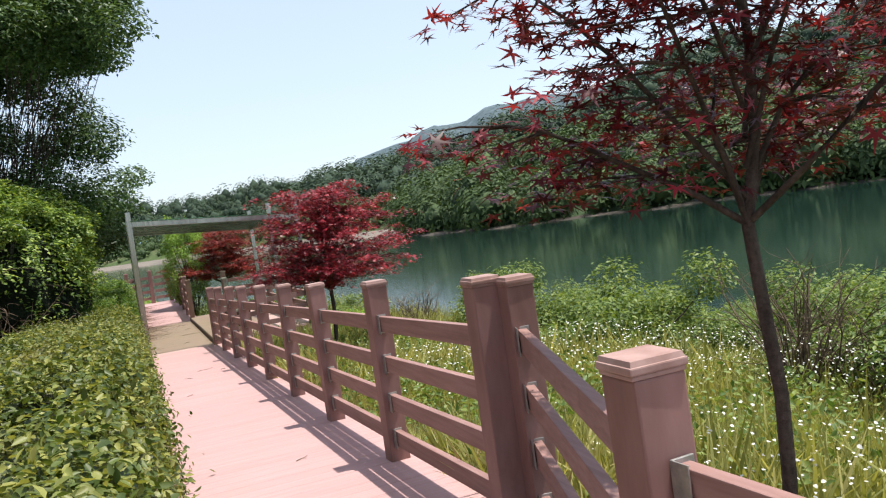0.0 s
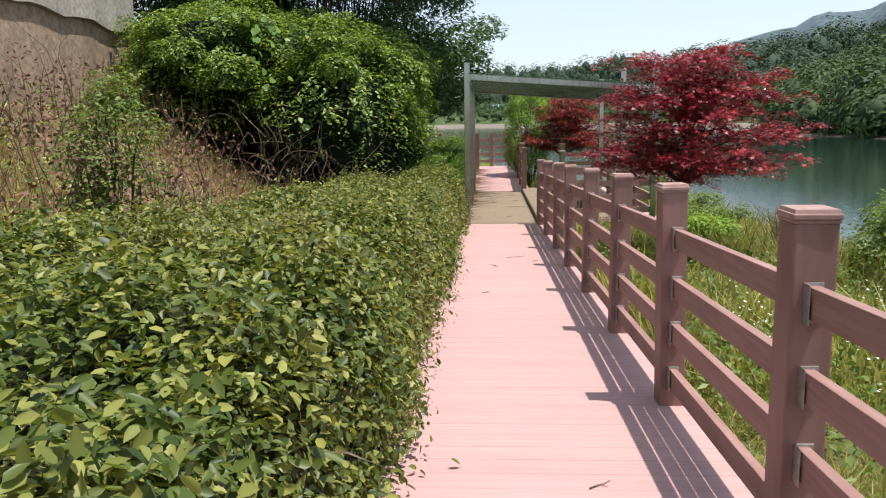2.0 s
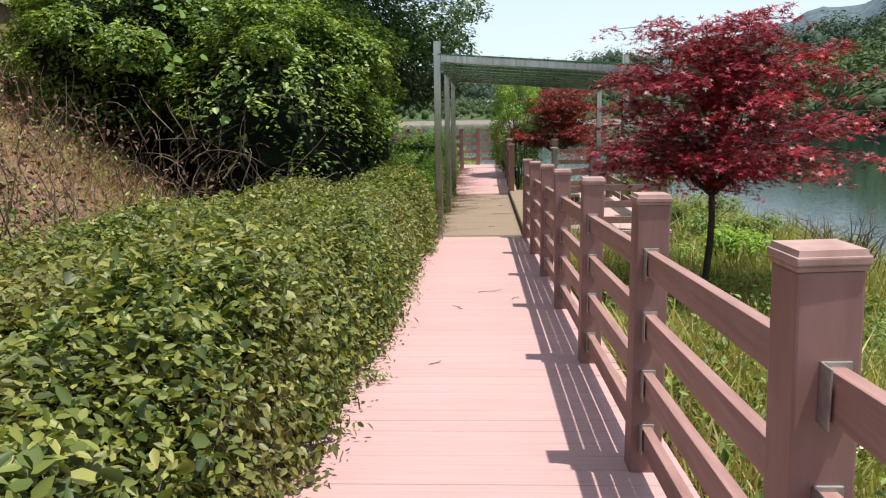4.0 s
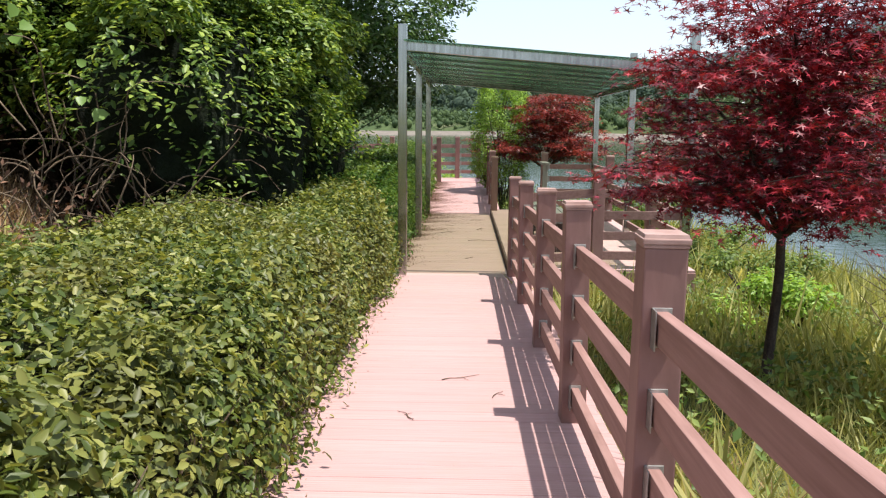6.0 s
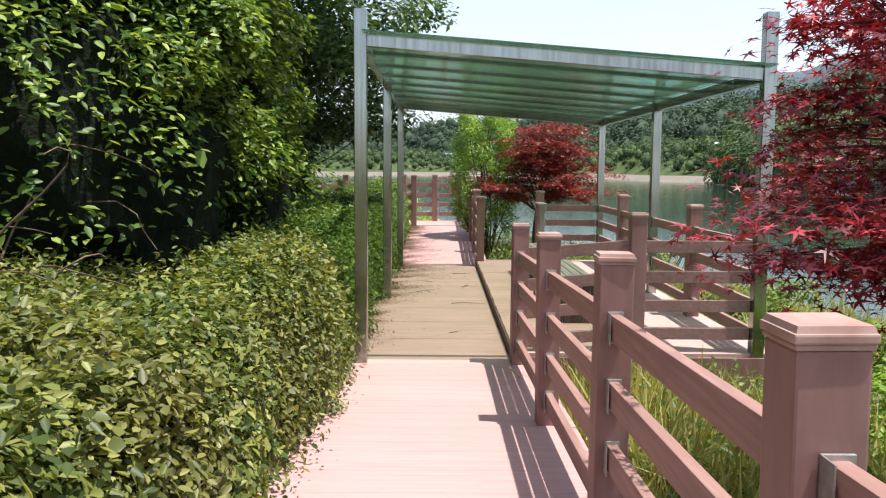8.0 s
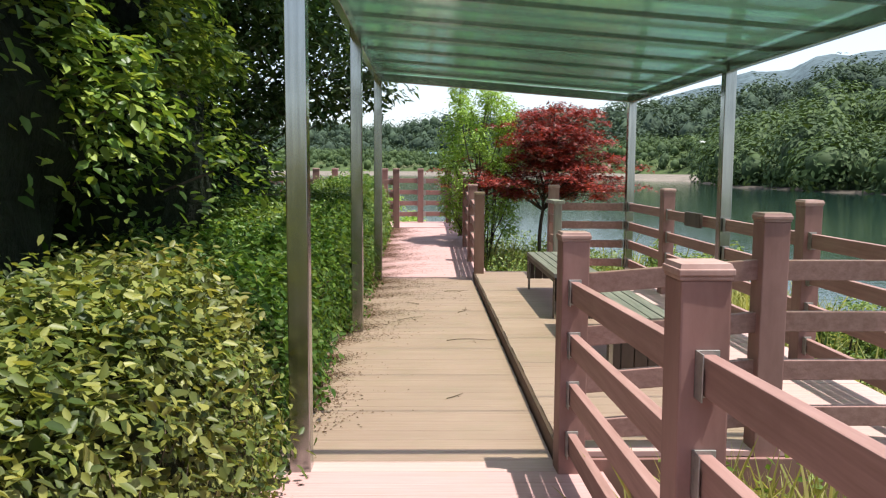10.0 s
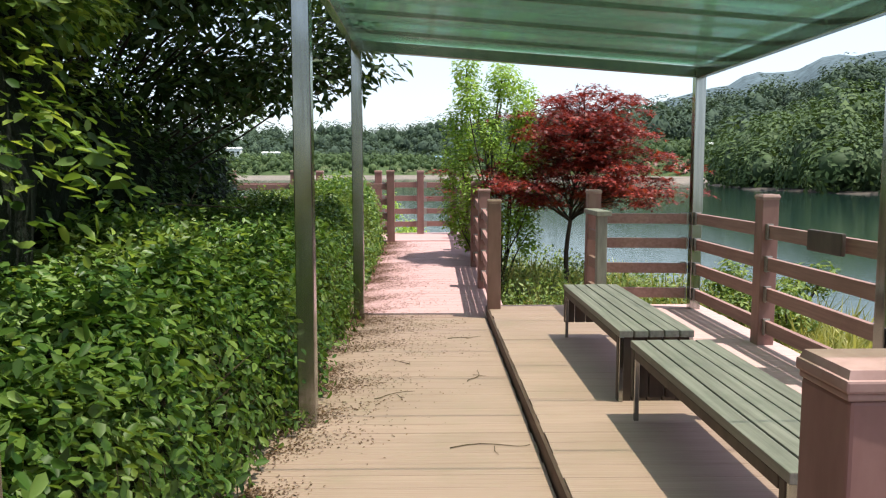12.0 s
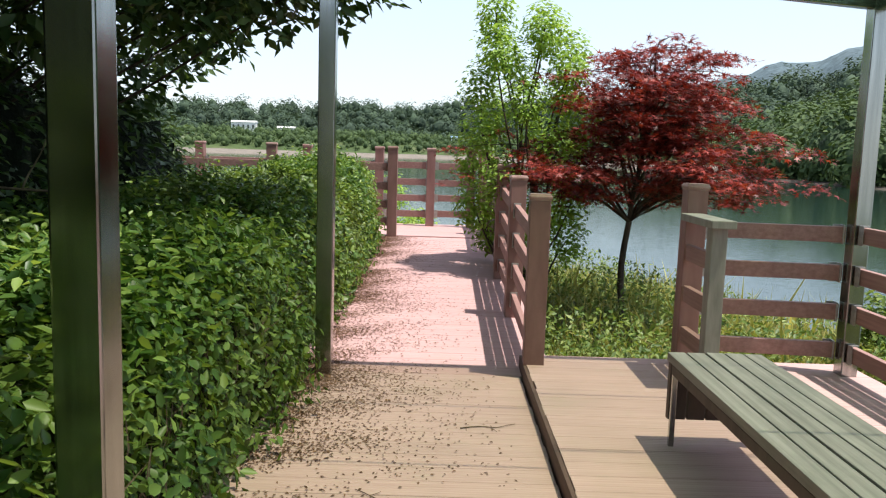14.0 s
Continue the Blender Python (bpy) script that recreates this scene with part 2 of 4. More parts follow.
# wind ruffles the open water; the lee of the wooded point lies calm
geo = nt.nodes.new("ShaderNodeNewGeometry")
lee = nt.nodes.new("ShaderNodeVectorMath")
lee.operation = "DOT_PRODUCT"
lee.inputs[1].default_value = (0.03, -0.0115, 0)
nt.links.new(geo.outputs["Position"], lee.inputs[0])
drift = nt.nodes.new("ShaderNodeMath")
drift.operation = "ADD"
nt.links.new(lee.outputs["Value"], drift.inputs[0])
nt.links.new(tex(nt, 0.03, 4, (1.0, 0.5, 1)), drift.inputs[1])
wind = nt.nodes.new("ShaderNodeMapRange")
for k, v in (("From Min", 0.3), ("From Max", 1.0), ("To Min", 0.09), ("To Max", 0.03)):
    wind.inputs[k].default_value = v
nt.links.new(drift.outputs[0], wind.inputs["Value"])
nt.links.new(wind.outputs[0], [n for n in nt.nodes if n.type == "BUMP"][0].inputs["Strength"])

# ---- building blocks ----
rng = np.random.default_rng(7)


def part(name, bm, material, parent=None, label=""):
    me = bpy.data.meshes.new(name)
    bm.to_mesh(me)
    bm.free()
    me.materials.append(material)
    ob = new(name, me)
    if parent:
        ob.parent = parent
    return tagged(ob, label)


def box(bm, lo, hi, bevel=0.0):
    """An upright box between two corners, its edges rounded off."""
    c = [(a + b) / 2 for a, b in zip(lo, hi)]
    s = [abs(b - a) for a, b in zip(lo, hi)]
    r = bmesh.ops.create_cube(bm, size=1, matrix=Matrix.Translation(c) @ Matrix.Diagonal((*s, 1)))
    if bevel:
        es = {e for v in r["verts"] for e in v.link_edges}
        bmesh.ops.bevel(bm, geom=list(es), offset=bevel, segments=2, affect="EDGES", profile=0.6)
    return bm


def beam(bm, a, b, width, height, bevel=0.004):
    """A bar of rectangular section from a to b; height is measured upwards."""
    a, b = Vector(a), Vector(b)
    d = (b - a).normalized()
    side = d.cross(Vector((0, 0, 1))).normalized()
    up = side.cross(d)
    m = Matrix((side, d, up)).transposed().to_4x4()
    r = bmesh.ops.create_cube(bm, size=1, matrix=Matrix.Translation((a + b) / 2) @ m @ Matrix.Diagonal((width, (b - a).length, height, 1)))
    if bevel:
        es = {e for v in r["verts"] for e in v.link_edges}
        bmesh.ops.bevel(bm, geom=list(es), offset=bevel, segments=2, affect="EDGES", profile=0.6)
    return bm


def np_mesh(name, verts, faces, material, smooth=False):
    """A mesh object from an array of points and an array of faces with equal corner counts."""
    me = bpy.data.meshes.new(name)
    verts, faces = np.asarray(verts, np.float32), np.asarray(faces, np.int32)
    n, k = faces.shape
    me.vertices.add(len(verts))
    me.vertices.foreach_set("co", verts.ravel())
    me.loops.add(n * k)
    me.loops.foreach_set("vertex_index", faces.ravel())
    me.polygons.add(n)
    me.polygons.foreach_set("loop_start", np.arange(n, dtype=np.int32) * k)
    me.update(calc_edges=True)
    me.validate()
    if smooth:
        me.polygons.foreach_set("use_smooth", np.ones(n, bool))
    me.materials.append(material)
    return new(name, me)


def unit(v):
    return v / np.maximum(np.linalg.norm(v, axis=1, keepdims=True), 1e-9)


def leaf_template(kind):
    """Outline of one leaf: x along it, y across, z fold; and its triangles."""
    if kind == "oval":
        v = [(0, 0, 0), (0.42, 0.235, 0.06), (1, 0, -0.1), (0.42, -0.235, 0.06)]
        return np.array(v), np.array([(0, 2, 1), (0, 3, 2)])
    if kind == "leaf":
        v = [(0, 0, 0), (0.26, 0.23, 0.05), (0.66, 0.2, 0.03), (1, 0, -0.12), (0.66, -0.2, 0.03), (0.26, -0.23, 0.05)]
        return np.array(v), np.array([(0, 3, 1), (1, 3, 2), (0, 5, 3), (5, 4, 3)])
    if kind == "broad":
        v = [(0, 0, 0), (0.2, 0.42, 0.06), (0.65, 0.36, 0.04), (1, 0, -0.1), (0.65, -0.36, 0.04), (0.2, -0.42, 0.06)]
        return np.array(v), np.array([(0, 3, 1), (1, 3, 2), (0, 5, 3), (5, 4, 3)])
    if kind == "blade":
        v = [(0, 0, 0), (0.5, 0.016, 0.0), (0.5, -0.016, 0.0), (1, 0, -0.22)]
        return np.array(v), np.array([(0, 2, 1), (1, 2, 3)])
    # palmate: five pointed lobes round a short base
    v, f = [(0.32, 0, 0)], []
    for i in range(5):
        a = radians(-116 + 58 * i)
        r = (0.5, 0.72, 0.8, 0.72, 0.5)[i]
        for da, rr in ((-27, 0.17), (0, r)):
            q = a + radians(da)
            v.append((0.32 + rr * math.cos(q), rr * math.sin(q), -0.12 * rr * rr))
    q = radians(-116 + 58 * 4 + 27)
    v.append((0.32 + 0.17 * math.cos(q), 0.17 * math.sin(q), 0))
    for i in range(5):
        a = 1 + 2 * i
        f += [(0, a, a + 2), (a, a + 1, a + 2)]
    return np.array(v), np.array(f)


def leaves(name, pts, normals, size, material, kind="oval", spread=0.6, droop=0.0, along=None):
    """Many single leaves at pts, each facing about its normal, of the given size (a number or an array)."""
    n = len(pts)
    tv, tf = leaf_template(kind)
    nn = unit(np.asarray(normals) + rng.normal(0, spread, (n, 3)))
    d = rng.normal(0, 1, (n, 3)) if along is None else np.asarray(along) + rng.normal(0, 0.35, (n, 3))
    d[:, 2] -= droop
    d = unit(d - nn * np.sum(d * nn, axis=1, keepdims=True)) if along is None else unit(d)
    s = np.cross(nn, d)
    s = unit(s)
    nn = np.cross(d, s)
    sz = np.broadcast_to(np.asarray(size, float), (n,)) * rng.uniform(0.65, 1.25, n)
    v = (d[:, None, :] * tv[None, :, 0, None] + s[:, None, :] * tv[None, :, 1, None] + nn[:, None, :] * tv[None, :, 2, None]) * sz[:, None, None]
    v = v + np.asarray(pts)[:, None, :]
    f = tf[None] + (np.arange(n) * len(tv))[:, None, None]
    return np_mesh(name, v.reshape(-1, 3), f.reshape(-1, 3), material)


def join(obs, name):
    """Several single meshes of one material put together as one."""
    vs, fs, o = [], [], 0
    for ob in obs:
        me = ob.data
        v = np.empty(len(me.vertices) * 3, np.float32)
        me.vertices.foreach_get("co", v)
        f = np.empty(len(me.loops), np.int32)
        me.loops.foreach_get("vertex_index", f)
        vs.append(v.reshape(-1, 3))
        fs.append(f.reshape(-1, 3) + o)
        o += len(me.vertices)
    mat = obs[0].data.materials[0]
    for ob in obs:
        me = ob.data
        bpy.data.objects.remove(ob)
        bpy.data.meshes.remove(me)
    return np_mesh(name, np.concatenate(vs), np.concatenate(fs), mat)


def ball_points(n, shell=0.5):
    """Points in a unit ball, thinner towards the middle, and their directions."""
    d = unit(rng.normal(0, 1, (n, 3)))
    r = shell + (1 - shell) * rng.random(n) ** 0.6
    return d * r[:, None], d


def tube_mesh(name, paths, material, sides=7):
    """Branches: each path is a list of (point, radius)."""
    vs, fs, o = [], [], 0
    for path in paths:
        k = len(path)
        for i, (p, r) in enumerate(path):
            a, b = Vector(path[max(i - 1, 0)][0]), Vector(path[min(i + 1, k - 1)][0])
            d = (b - a).normalized()
            s = d.orthogonal().normalized()
            u = d.cross(s)
            for j in range(sides):
                q = 2 * math.pi * j / sides
                vs.append(Vector(p) + (s * math.cos(q) + u * math.sin(q)) * r)
        for i in range(k - 1):
            for j in range(sides):
                j2 = (j + 1) % sides
                fs.append((o + i * sides + j, o + i * sides + j2, o + (i + 1) * sides + j2, o + (i + 1) * sides + j))
        o += k * sides
    return np_mesh(name, np.array([tuple(v) for v in vs]), np.array(fs), material, True)


def limb(a, b, r0, r1, sag=0.0, wob=0.08, steps=7):
    a, b = Vector(a), Vector(b)
    ln = (b - a).length
    out = []
    ph = rng.random(3) * 6
    for i in range(steps):
        t = i / (steps - 1)
        p = a.lerp(b, t)
        e = math.sin(math.pi * t)
        p += Vector((math.sin(3 * t + ph[0]), math.sin(4 * t + ph[1]), 0.5 * math.sin(3 * t + ph[2]))) * wob * ln * e * 0.5
        p.z += sag * ln * e
        out.append((p, r0 + (r1 - r0) * t))
    return out


# ---- ground, deck levels ----
Y_NEAR, Y_DECK, Y_END, Y_FAR = -9.0, 11.7, 18.3, 26.2
X_L, X_R = 0.86, 2.62


def floor_z(y):
    """Height of the walkway: a ramp down, the level stop under the shelter, a ramp up."""
    if y < Y_DECK:
        return 0.0355 * (Y_DECK - y)
    if y < Y_END:
        return 0.0
    return min(0.045 * (y - Y_END), 0.30)


def sm(a, b, x):
    t = np.clip((x - a) / (b - a), 0, 1)
    return t * t * (3 - 2 * t)


WATER_Z = -2.0


def ground_z(x, y):
    x, y = np.asarray(x, float), np.asarray(y, float)
    base = np.where(y < Y_DECK, 0.0355 * (Y_DECK - y), 0.0) - 0.32
    fall = sm(3.2, 15, x + np.maximum(y - 20, 0) * 0.45) * (2.3 + base)
    fall = np.maximum(fall, sm(25, 36, y) * (2.3 + base) * sm(-30, -4, x))
    fall = np.minimum(fall, 2.3 + base) + sm(15, 70, x) * 6 * (fall > 2)
    bank = sm(0.6, -5.4, x) * 2.3 * sm(21, 16, y)
    low = np.sin(x * 1.3 + y * 0.7) * 0.05 + np.sin(x * 0.6 - y * 1.1) * 0.06
    return base - fall + bank + low


def grid_mesh(name, xs, ys, zf, material):
    X, Y = np.meshgrid(xs, ys)
    Z = zf(X, Y)
    v = np.stack([X, Y, Z], -1).reshape(-1, 3)
    nx, ny = len(xs), len(ys)
    i, j = np.meshgrid(np.arange(nx - 1), np.arange(ny - 1))
    a = (j * nx + i).ravel()
    return np_mesh(name, v, np.stack([a, a + 1, a + nx + 1, a + nx], 1), material, True)


xs = np.concatenate([np.linspace(-400, -40, 10), np.linspace(-30, -7, 12), np.linspace(-6, 22, 90), np.linspace(24, 90, 16)])
ys = np.concatenate([np.linspace(-300, -30, 10), np.linspace(-25, 50, 130)])
ground = tagged(grid_mesh("ground", xs, ys, ground_z, M_EARTH), "grassy lakeside ground falling to the water", "ground", kind="structure")
bx, by = np.linspace(-5.8, -0.6, 50), np.linspace(-9, 15, 120)
bank = tagged(grid_mesh("bank_ground", bx, by, lambda x, y: ground_z(x, y) + 0.03 + 0.07 * np.abs(np.sin(5 * x + 3 * np.sin(y * 2))) * sm(-0.6, -1.5, x) - 0.1 * sm(-1.0, -0.6, x), M_BANK), "bare reddish earth bank with dry grass", "bank", kind="structure")

water = tagged(grid_mesh("water", np.linspace(-1500, 2500, 3), np.linspace(-600, 3000, 3), lambda x, y: x * 0 + WATER_Z, M_WATER), "calm dark green lake water", "lake", kind="structure")

# ---- far shore and hills ----


def polar(angle, dist):
    return dist * math.sin(radians(angle)), dist * math.cos(radians(angle))


def ridge(name, a0, a1, d0, d1, height, material, label, steps=90, rows=14, amp=0.12, wob=0.06):
    """A slope seen across the lake, between two bearings, from its foot at d0 to its crest at d1."""
    v = []
    for j in range(rows):
        t = j / (rows - 1)
        for i in range(steps):
            a = a0 + (a1 - a0) * i / (steps - 1)
            f0, f1 = d0(a), d1(a)
            x, y = polar(a, (f0 + (f1 - f0) * t) * (1 + wob * (noise.noise(Vector((a * 0.35, 7.7, 0))) + 0.5 * noise.noise(Vector((a * 1.1, 2.2, 0))))))
            h = height(a)
            n = noise.noise(Vector((x * 0.012, y * 0.012, 3.1))) + 0.5 * noise.noise(Vector((x * 0.04, y * 0.04, 1.7)))
            z = WATER_Z - 0.2 + (h * (1 + amp * n)) * (math.sin(t * math.pi / 2) ** 0.9)
            v.append((x, y, z))
    f = [(j * steps + i, j * steps + i + 1, (j + 1) * steps + i + 1, (j + 1) * steps + i) for j in range(rows - 1) for i in range(steps - 1)]
    ob = np_mesh(name, np.array(v), np.array(f), material, True)
    return tagged(ob, label, "hill", kind="structure"), np.array(v).reshape(rows, steps, 3)


def interp(table):
    xs_, ys_ = zip(*table)
    return lambda a: float(np.interp(a, xs_, ys_))


def woods(name, surf, part_of, count, crown, material, label, low=0.0, high=1.0, per=150):
    """Tree crowns scattered over a slope, each a clump of leaf masses with an uneven outline."""
    rows, steps, _ = surf.shape
    bm = bmesh.new()
    bmesh.ops.create_icosphere(bm, subdivisions=1, radius=1)
    bm.verts.index_update()
    ball = np.array([tuple(v.co) for v in bm.verts])
    tri = np.array([[v.index for v in f.verts] for f in bm.faces])
    bm.free()
    mv, mf = [], []
    pts, nrm, sz = [], [], []
    for _ in range(count):
        j = (low + (high - low) * rng.random()) * (rows - 1.001)
        i = (part_of[0] + (part_of[1] - part_of[0]) * rng.random()) * (steps - 1.001)
        p = surf[int(j), int(i)] * (1 - j % 1) + surf[int(j) + 1, int(i) + 1] * (j % 1)
        r = crown * rng.uniform(0.45, 1.5)
        q, d = ball_points(per, 0.75)
        tall = rng.uniform(0.8, 1.5)
        q[:, 2] = q[:, 2] * tall + 0.7
        lump = 1 + 0.16 * np.sin(ball[:, [1, 2, 0]] * 5 + rng.random(3) * 6).sum(1) / 2 + rng.normal(0, 0.05, len(ball))
        mv.append(p + (ball * lump[:, None] * 0.55 * np.array([1, 1, tall]) + np.array([0, 0, 0.7])) * r)
        mf.append(tri + len(ball) * len(mf))
        pts.append(p + q * r)
        nrm.append(d + np.array([0, 0, 0.5]))
        sz.append(np.full(per, r * (0.3 if per < 200 else 0.2)))
    ob = leaves(name, np.concatenate(pts), np.concatenate(nrm), np.concatenate(sz), material, "oval", 0.22)
    ob = join([np_mesh(name, np.concatenate(mv), np.concatenate(mf), material, True), ob], name)
    ob.data.polygons.foreach_set("use_smooth", np.ones(len(ob.data.polygons), bool))
    return tagged(ob, label, "woodland", kind="stuff")


d_mud = interp([(-70, 420), (0, 420), (10, 335), (18, 265), (26, 245)])
d_pt = interp([(17.5, 285), (19, 245), (21, 190), (24, 166), (28, 150), (40, 138), (95, 128)])


def scaled(dist, k):
    return lambda a: dist(a) * k


def level(v):
    return lambda a: v


h_low = interp([(-60, 34), (-12, 32), (-6.5, 36), (-3, 34), (1, 46), (6, 42), (8.6, 50), (12.5, 48), (26, 44)])
low_hill, s_low = ridge("hill_low", -60, 26, level(600), level(800), h_low, M_HILL, "low wooded hills beyond the far shore")
h_mid = interp([(9, 8), (11, 22), (13, 34), (17, 38), (21.8, 46), (25, 48), (27.5, 56), (32, 60), (40, 86), (46, 92), (60, 98), (95, 98)])
mid_hill, s_mid = ridge("hill_middle", 9, 95, level(430), level(620), h_mid, M_HILL, "dark wooded hillside rising from the lake")
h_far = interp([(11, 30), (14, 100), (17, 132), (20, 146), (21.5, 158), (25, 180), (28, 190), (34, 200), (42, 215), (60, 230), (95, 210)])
# no haze in the air here: the slope's colour holds it
far_hill, s_far = ridge("hill_far", 11, 95, level(1100), level(1500), h_far, M_MOUNT_HAZE, "mountain ridge with blue haze in its colour", amp=0.05)
h_pt = interp([(17.5, 0.3), (19, 1.5), (20.5, 4), (22, 7), (28, 10), (40, 11), (60, 12), (95, 10)])
point_hill, s_pt = ridge("hill_point", 17.5, 95, d_pt, scaled(d_pt, 1.45), h_pt, M_HILL, "wooded point on the opposite bank", rows=8)
h_fld = interp([(-70, 13), (-10, 13), (6, 13), (14, 14), (30, 14)])
field, s_fld = ridge("field_far", -70, 30, scaled(d_mud, 1.12), scaled(d_mud, 1.48), h_fld, M_FIELD, "flat green meadow on the far shore", rows=8, amp=0.04)
mud, s_mud = ridge("mud_shore", -70, 24, d_mud, scaled(d_mud, 1.16), level(2.2), M_MUD, "bare mud flat along the far shore", rows=4, amp=0.05)
rim, s_rim = ridge("rock_shore", 18.5, 95, scaled(d_pt, 0.965), scaled(d_pt, 1.01), level(0.55), M_RIM, "bare rocky rim along the opposite bank", rows=4, amp=0.3)
woods("woodland_low", s_low, (0.35, 1), 950, 6.5, M_FARLEAF, "trees over the low hills", 0.02, 1.0, 100)
woods("woodland_middle", s_mid, (0, 0.6), 1150, 7.5, M_FARLEAF, "dense trees over the hillside", 0.0, 1.0, 110)
woods("woodland_field_edge", s_fld, (0.4, 1), 1300, 3.0, M_FARLIGHT, "bushes along the far meadow", 0.12, 1.0, 70)
woods("woodland_shore", s_pt, (0.02, 0.55), 170, 3.2, M_FARLIGHT, "bushes overhanging the opposite bank", 0.0, 0.25, 130)
woods("woodland_point", s_pt, (0.025, 0.55), 210, 5.2, M_FARLIGHT, "leafy trees on the opposite bank", 0.0, 1.0, 520)


def house(x, y, z, w, d, h, roof_mat, label):
    e = tagged(new("house"), label, "house")
    e.location = (x, y, z)
    part("wall", box(bmesh.new(), (-w / 2, -d / 2, 0), (w / 2, d / 2, h), 0.05), M_WHITE, e)
    bm = bmesh.new()
    box(bm, (-w / 2 - 0.4, -d / 2 - 0.4, h), (w / 2 + 0.4, d / 2 + 0.4, h + 1.0))
    for v in bm.verts:
        if v.co.z > h + 0.5:
            v.co.y *= 0.15
    part("roof", bm, roof_mat, e)
    k = max(2, int(w / 3))
    for i in range(k):
        cx = -w / 2 + (i + 0.5) * w / k
        part("window", box(bmesh.new(), (cx - 0.6, -d / 2 - 0.06, h * 0.4), (cx + 0.6, -d / 2 + 0.05, h * 0.75), 0.02), M_DARKGLASS, e)
    return e


for a, dist, z, w, hh, roof, lab in ((-13.6, 590, 12.0, 17, 6.5, M_WHITE, "white two-storey house beyond the far meadow"), (-10.8, 590, 11.5, 12, 4, M_WHITE, "low white shed beyond the far meadow"),
                                     (1.45, 590, 9.2, 17, 3.4, M_BLUEROOF, "long low building with a blue roof"), (19.6, 345, 9.0, 12, 3.2, M_WHITE, "white hut among trees at the water")):
    x, y = polar(a, dist)
    house(x, y, z - 1.0, w, 6, hh + 1.0, roof, lab)

# ---- fences ----
POST, POST_H, RAIL_T, RAIL_H = 0.128, 1.15, 0.040, 0.098
RAIL_Z = (0.88, 0.63, 0.39, 0.15)


def post_meshes(h):
    bm = box(bmesh.new(), (-POST / 2, -POST / 2, -0.25), (POST / 2, POST / 2, h - 0.035), 0.006)
    shaft = bpy.data.meshes.new("post")
    bm.to_mesh(shaft)
    bm.free()
    shaft.materials.append(M_FENCE)
    bm = bmesh.new()
    c = POST / 2
    box(bm, (-c - 0.003, -c - 0.003, h - 0.035), (c + 0.003, c + 0.003, h - 0.024), 0.003)
    box(bm, (-c - 0.007, -c - 0.007, h - 0.024), (c + 0.007, c + 0.007, h - 0.006), 0.004)
    r = bmesh.ops.create_cube(bm, size=1, matrix=Matrix.Translation((0, 0, h)) @ Matrix.Diagonal((2 * c + 0.006, 2 * c + 0.006, 0.012, 1)))
    for v in r["verts"]:
        if v.co.z > h:
            v.co.x *= 0.94
            v.co.y *= 0.94
    cap = bpy.data.meshes.new("cap")
    bm.to_mesh(cap)
    bm.free()
    cap.materials.append(M_CAP)
    return shaft, cap


SHAFT, CAP = post_meshes(POST_H)
bm = box(bmesh.new(), (-0.004, -0.03, -0.06), (0.004, 0.03, 0.06), 0.001)
box(bm, (-0.004, -0.03, -0.06), (0.05, -0.026, 0.06), 0.001)
BRACKET = bpy.data.meshes.new("bracket")
bm.to_mesh(BRACKET)
bm.free()
BRACKET.materials.append(M_ZINC)


def fence(label, posts, bare=(), group="walkway fences", brackets=True):
    """A run of square posts (x, y, z of the foot) with four rails between each two; bare: places where something else holds the rails."""
    e = tagged(new("fence"), label, "fence", group)
    e.location = posts[0]
    o = Vector(posts[0])
    for i, p in enumerate(posts):
        if i in bare:
            continue
        s = new("post", SHAFT)
        s.parent, s.location = e, Vector(p) - o
        s.rotation_euler = (rng.normal(0, 0.006), rng.normal(0, 0.006), rng.normal(0, 0.02))
        c = new("cap", CAP)
        c.parent = s
        c.rotation_euler = (0, 0, rng.normal(0, 0.02))
    for i in range(len(posts) - 1):
        a, b = Vector(posts[i]) - o, Vector(posts[i + 1]) - o
        d = (b - a)
        d.z = 0
        d.normalize()
        for z in RAIL_Z:
            up = Vector((0, 0, z + rng.normal(0, 0.004)))
            part("rail", beam(bmesh.new(), a + up + d * (POST / 2 - 0.01), b + up - d * (POST / 2 - 0.01), RAIL_T, RAIL_H), M_RAIL, e)
            if brackets:
                for at, s in ((a, 1), (b, -1)):
                    k = new("bracket", BRACKET)
                    k.parent = e
                    k.location = at + up + d * s * (POST / 2 + 0.004)
                    k.rotation_euler = (0, 0, math.atan2(d.y * s, d.x * s))
    return e


FX = 2.455  # centre line of the walkway's fence
near_ys = [0.04, 1.7, 3.34, 5.0, 6.66, 8.3, 10.0, 11.72]
fence("reddish brown composite post-and-rail fence along the ramp", [(FX, y, floor_z(y)) for y in [-1.62] + near_ys])
fence("reddish brown composite fence joining the ramp fence", [(2.57, -1.72, 0.46), (2.03, -3.4, 0.41), (2.12, -5.0, 0.40), (2.2, -6.6, 0.42), (2.3, -8.2, 0.45)])
fence("reddish brown composite fence up the far ramp", [(FX + 0.02, y, floor_z(y)) for y in (18.31, 19.85, 21.4, 22.9, 24.4)] + [(FX + 0.02, 25.4, floor_z(25.4))])
fence("brown composite fence across the far end of the walkway", [(x, 25.5, 0.30) for x in (2.30, 1.68, 0.9, -0.2, -1.8, -3.4, -5.0, -6.6)])
fence("brown composite fence turning off beside the hedge", [(x, y, 0.30 if x > -9 else 0.3) for x, y in ((1.2, 24.0), (-0.4, 23.9), (-2.0, 23.8), (-3.6, 23.7), (-5.2, 23.6))])
PLAT_Z, PX = 0.09, 4.42
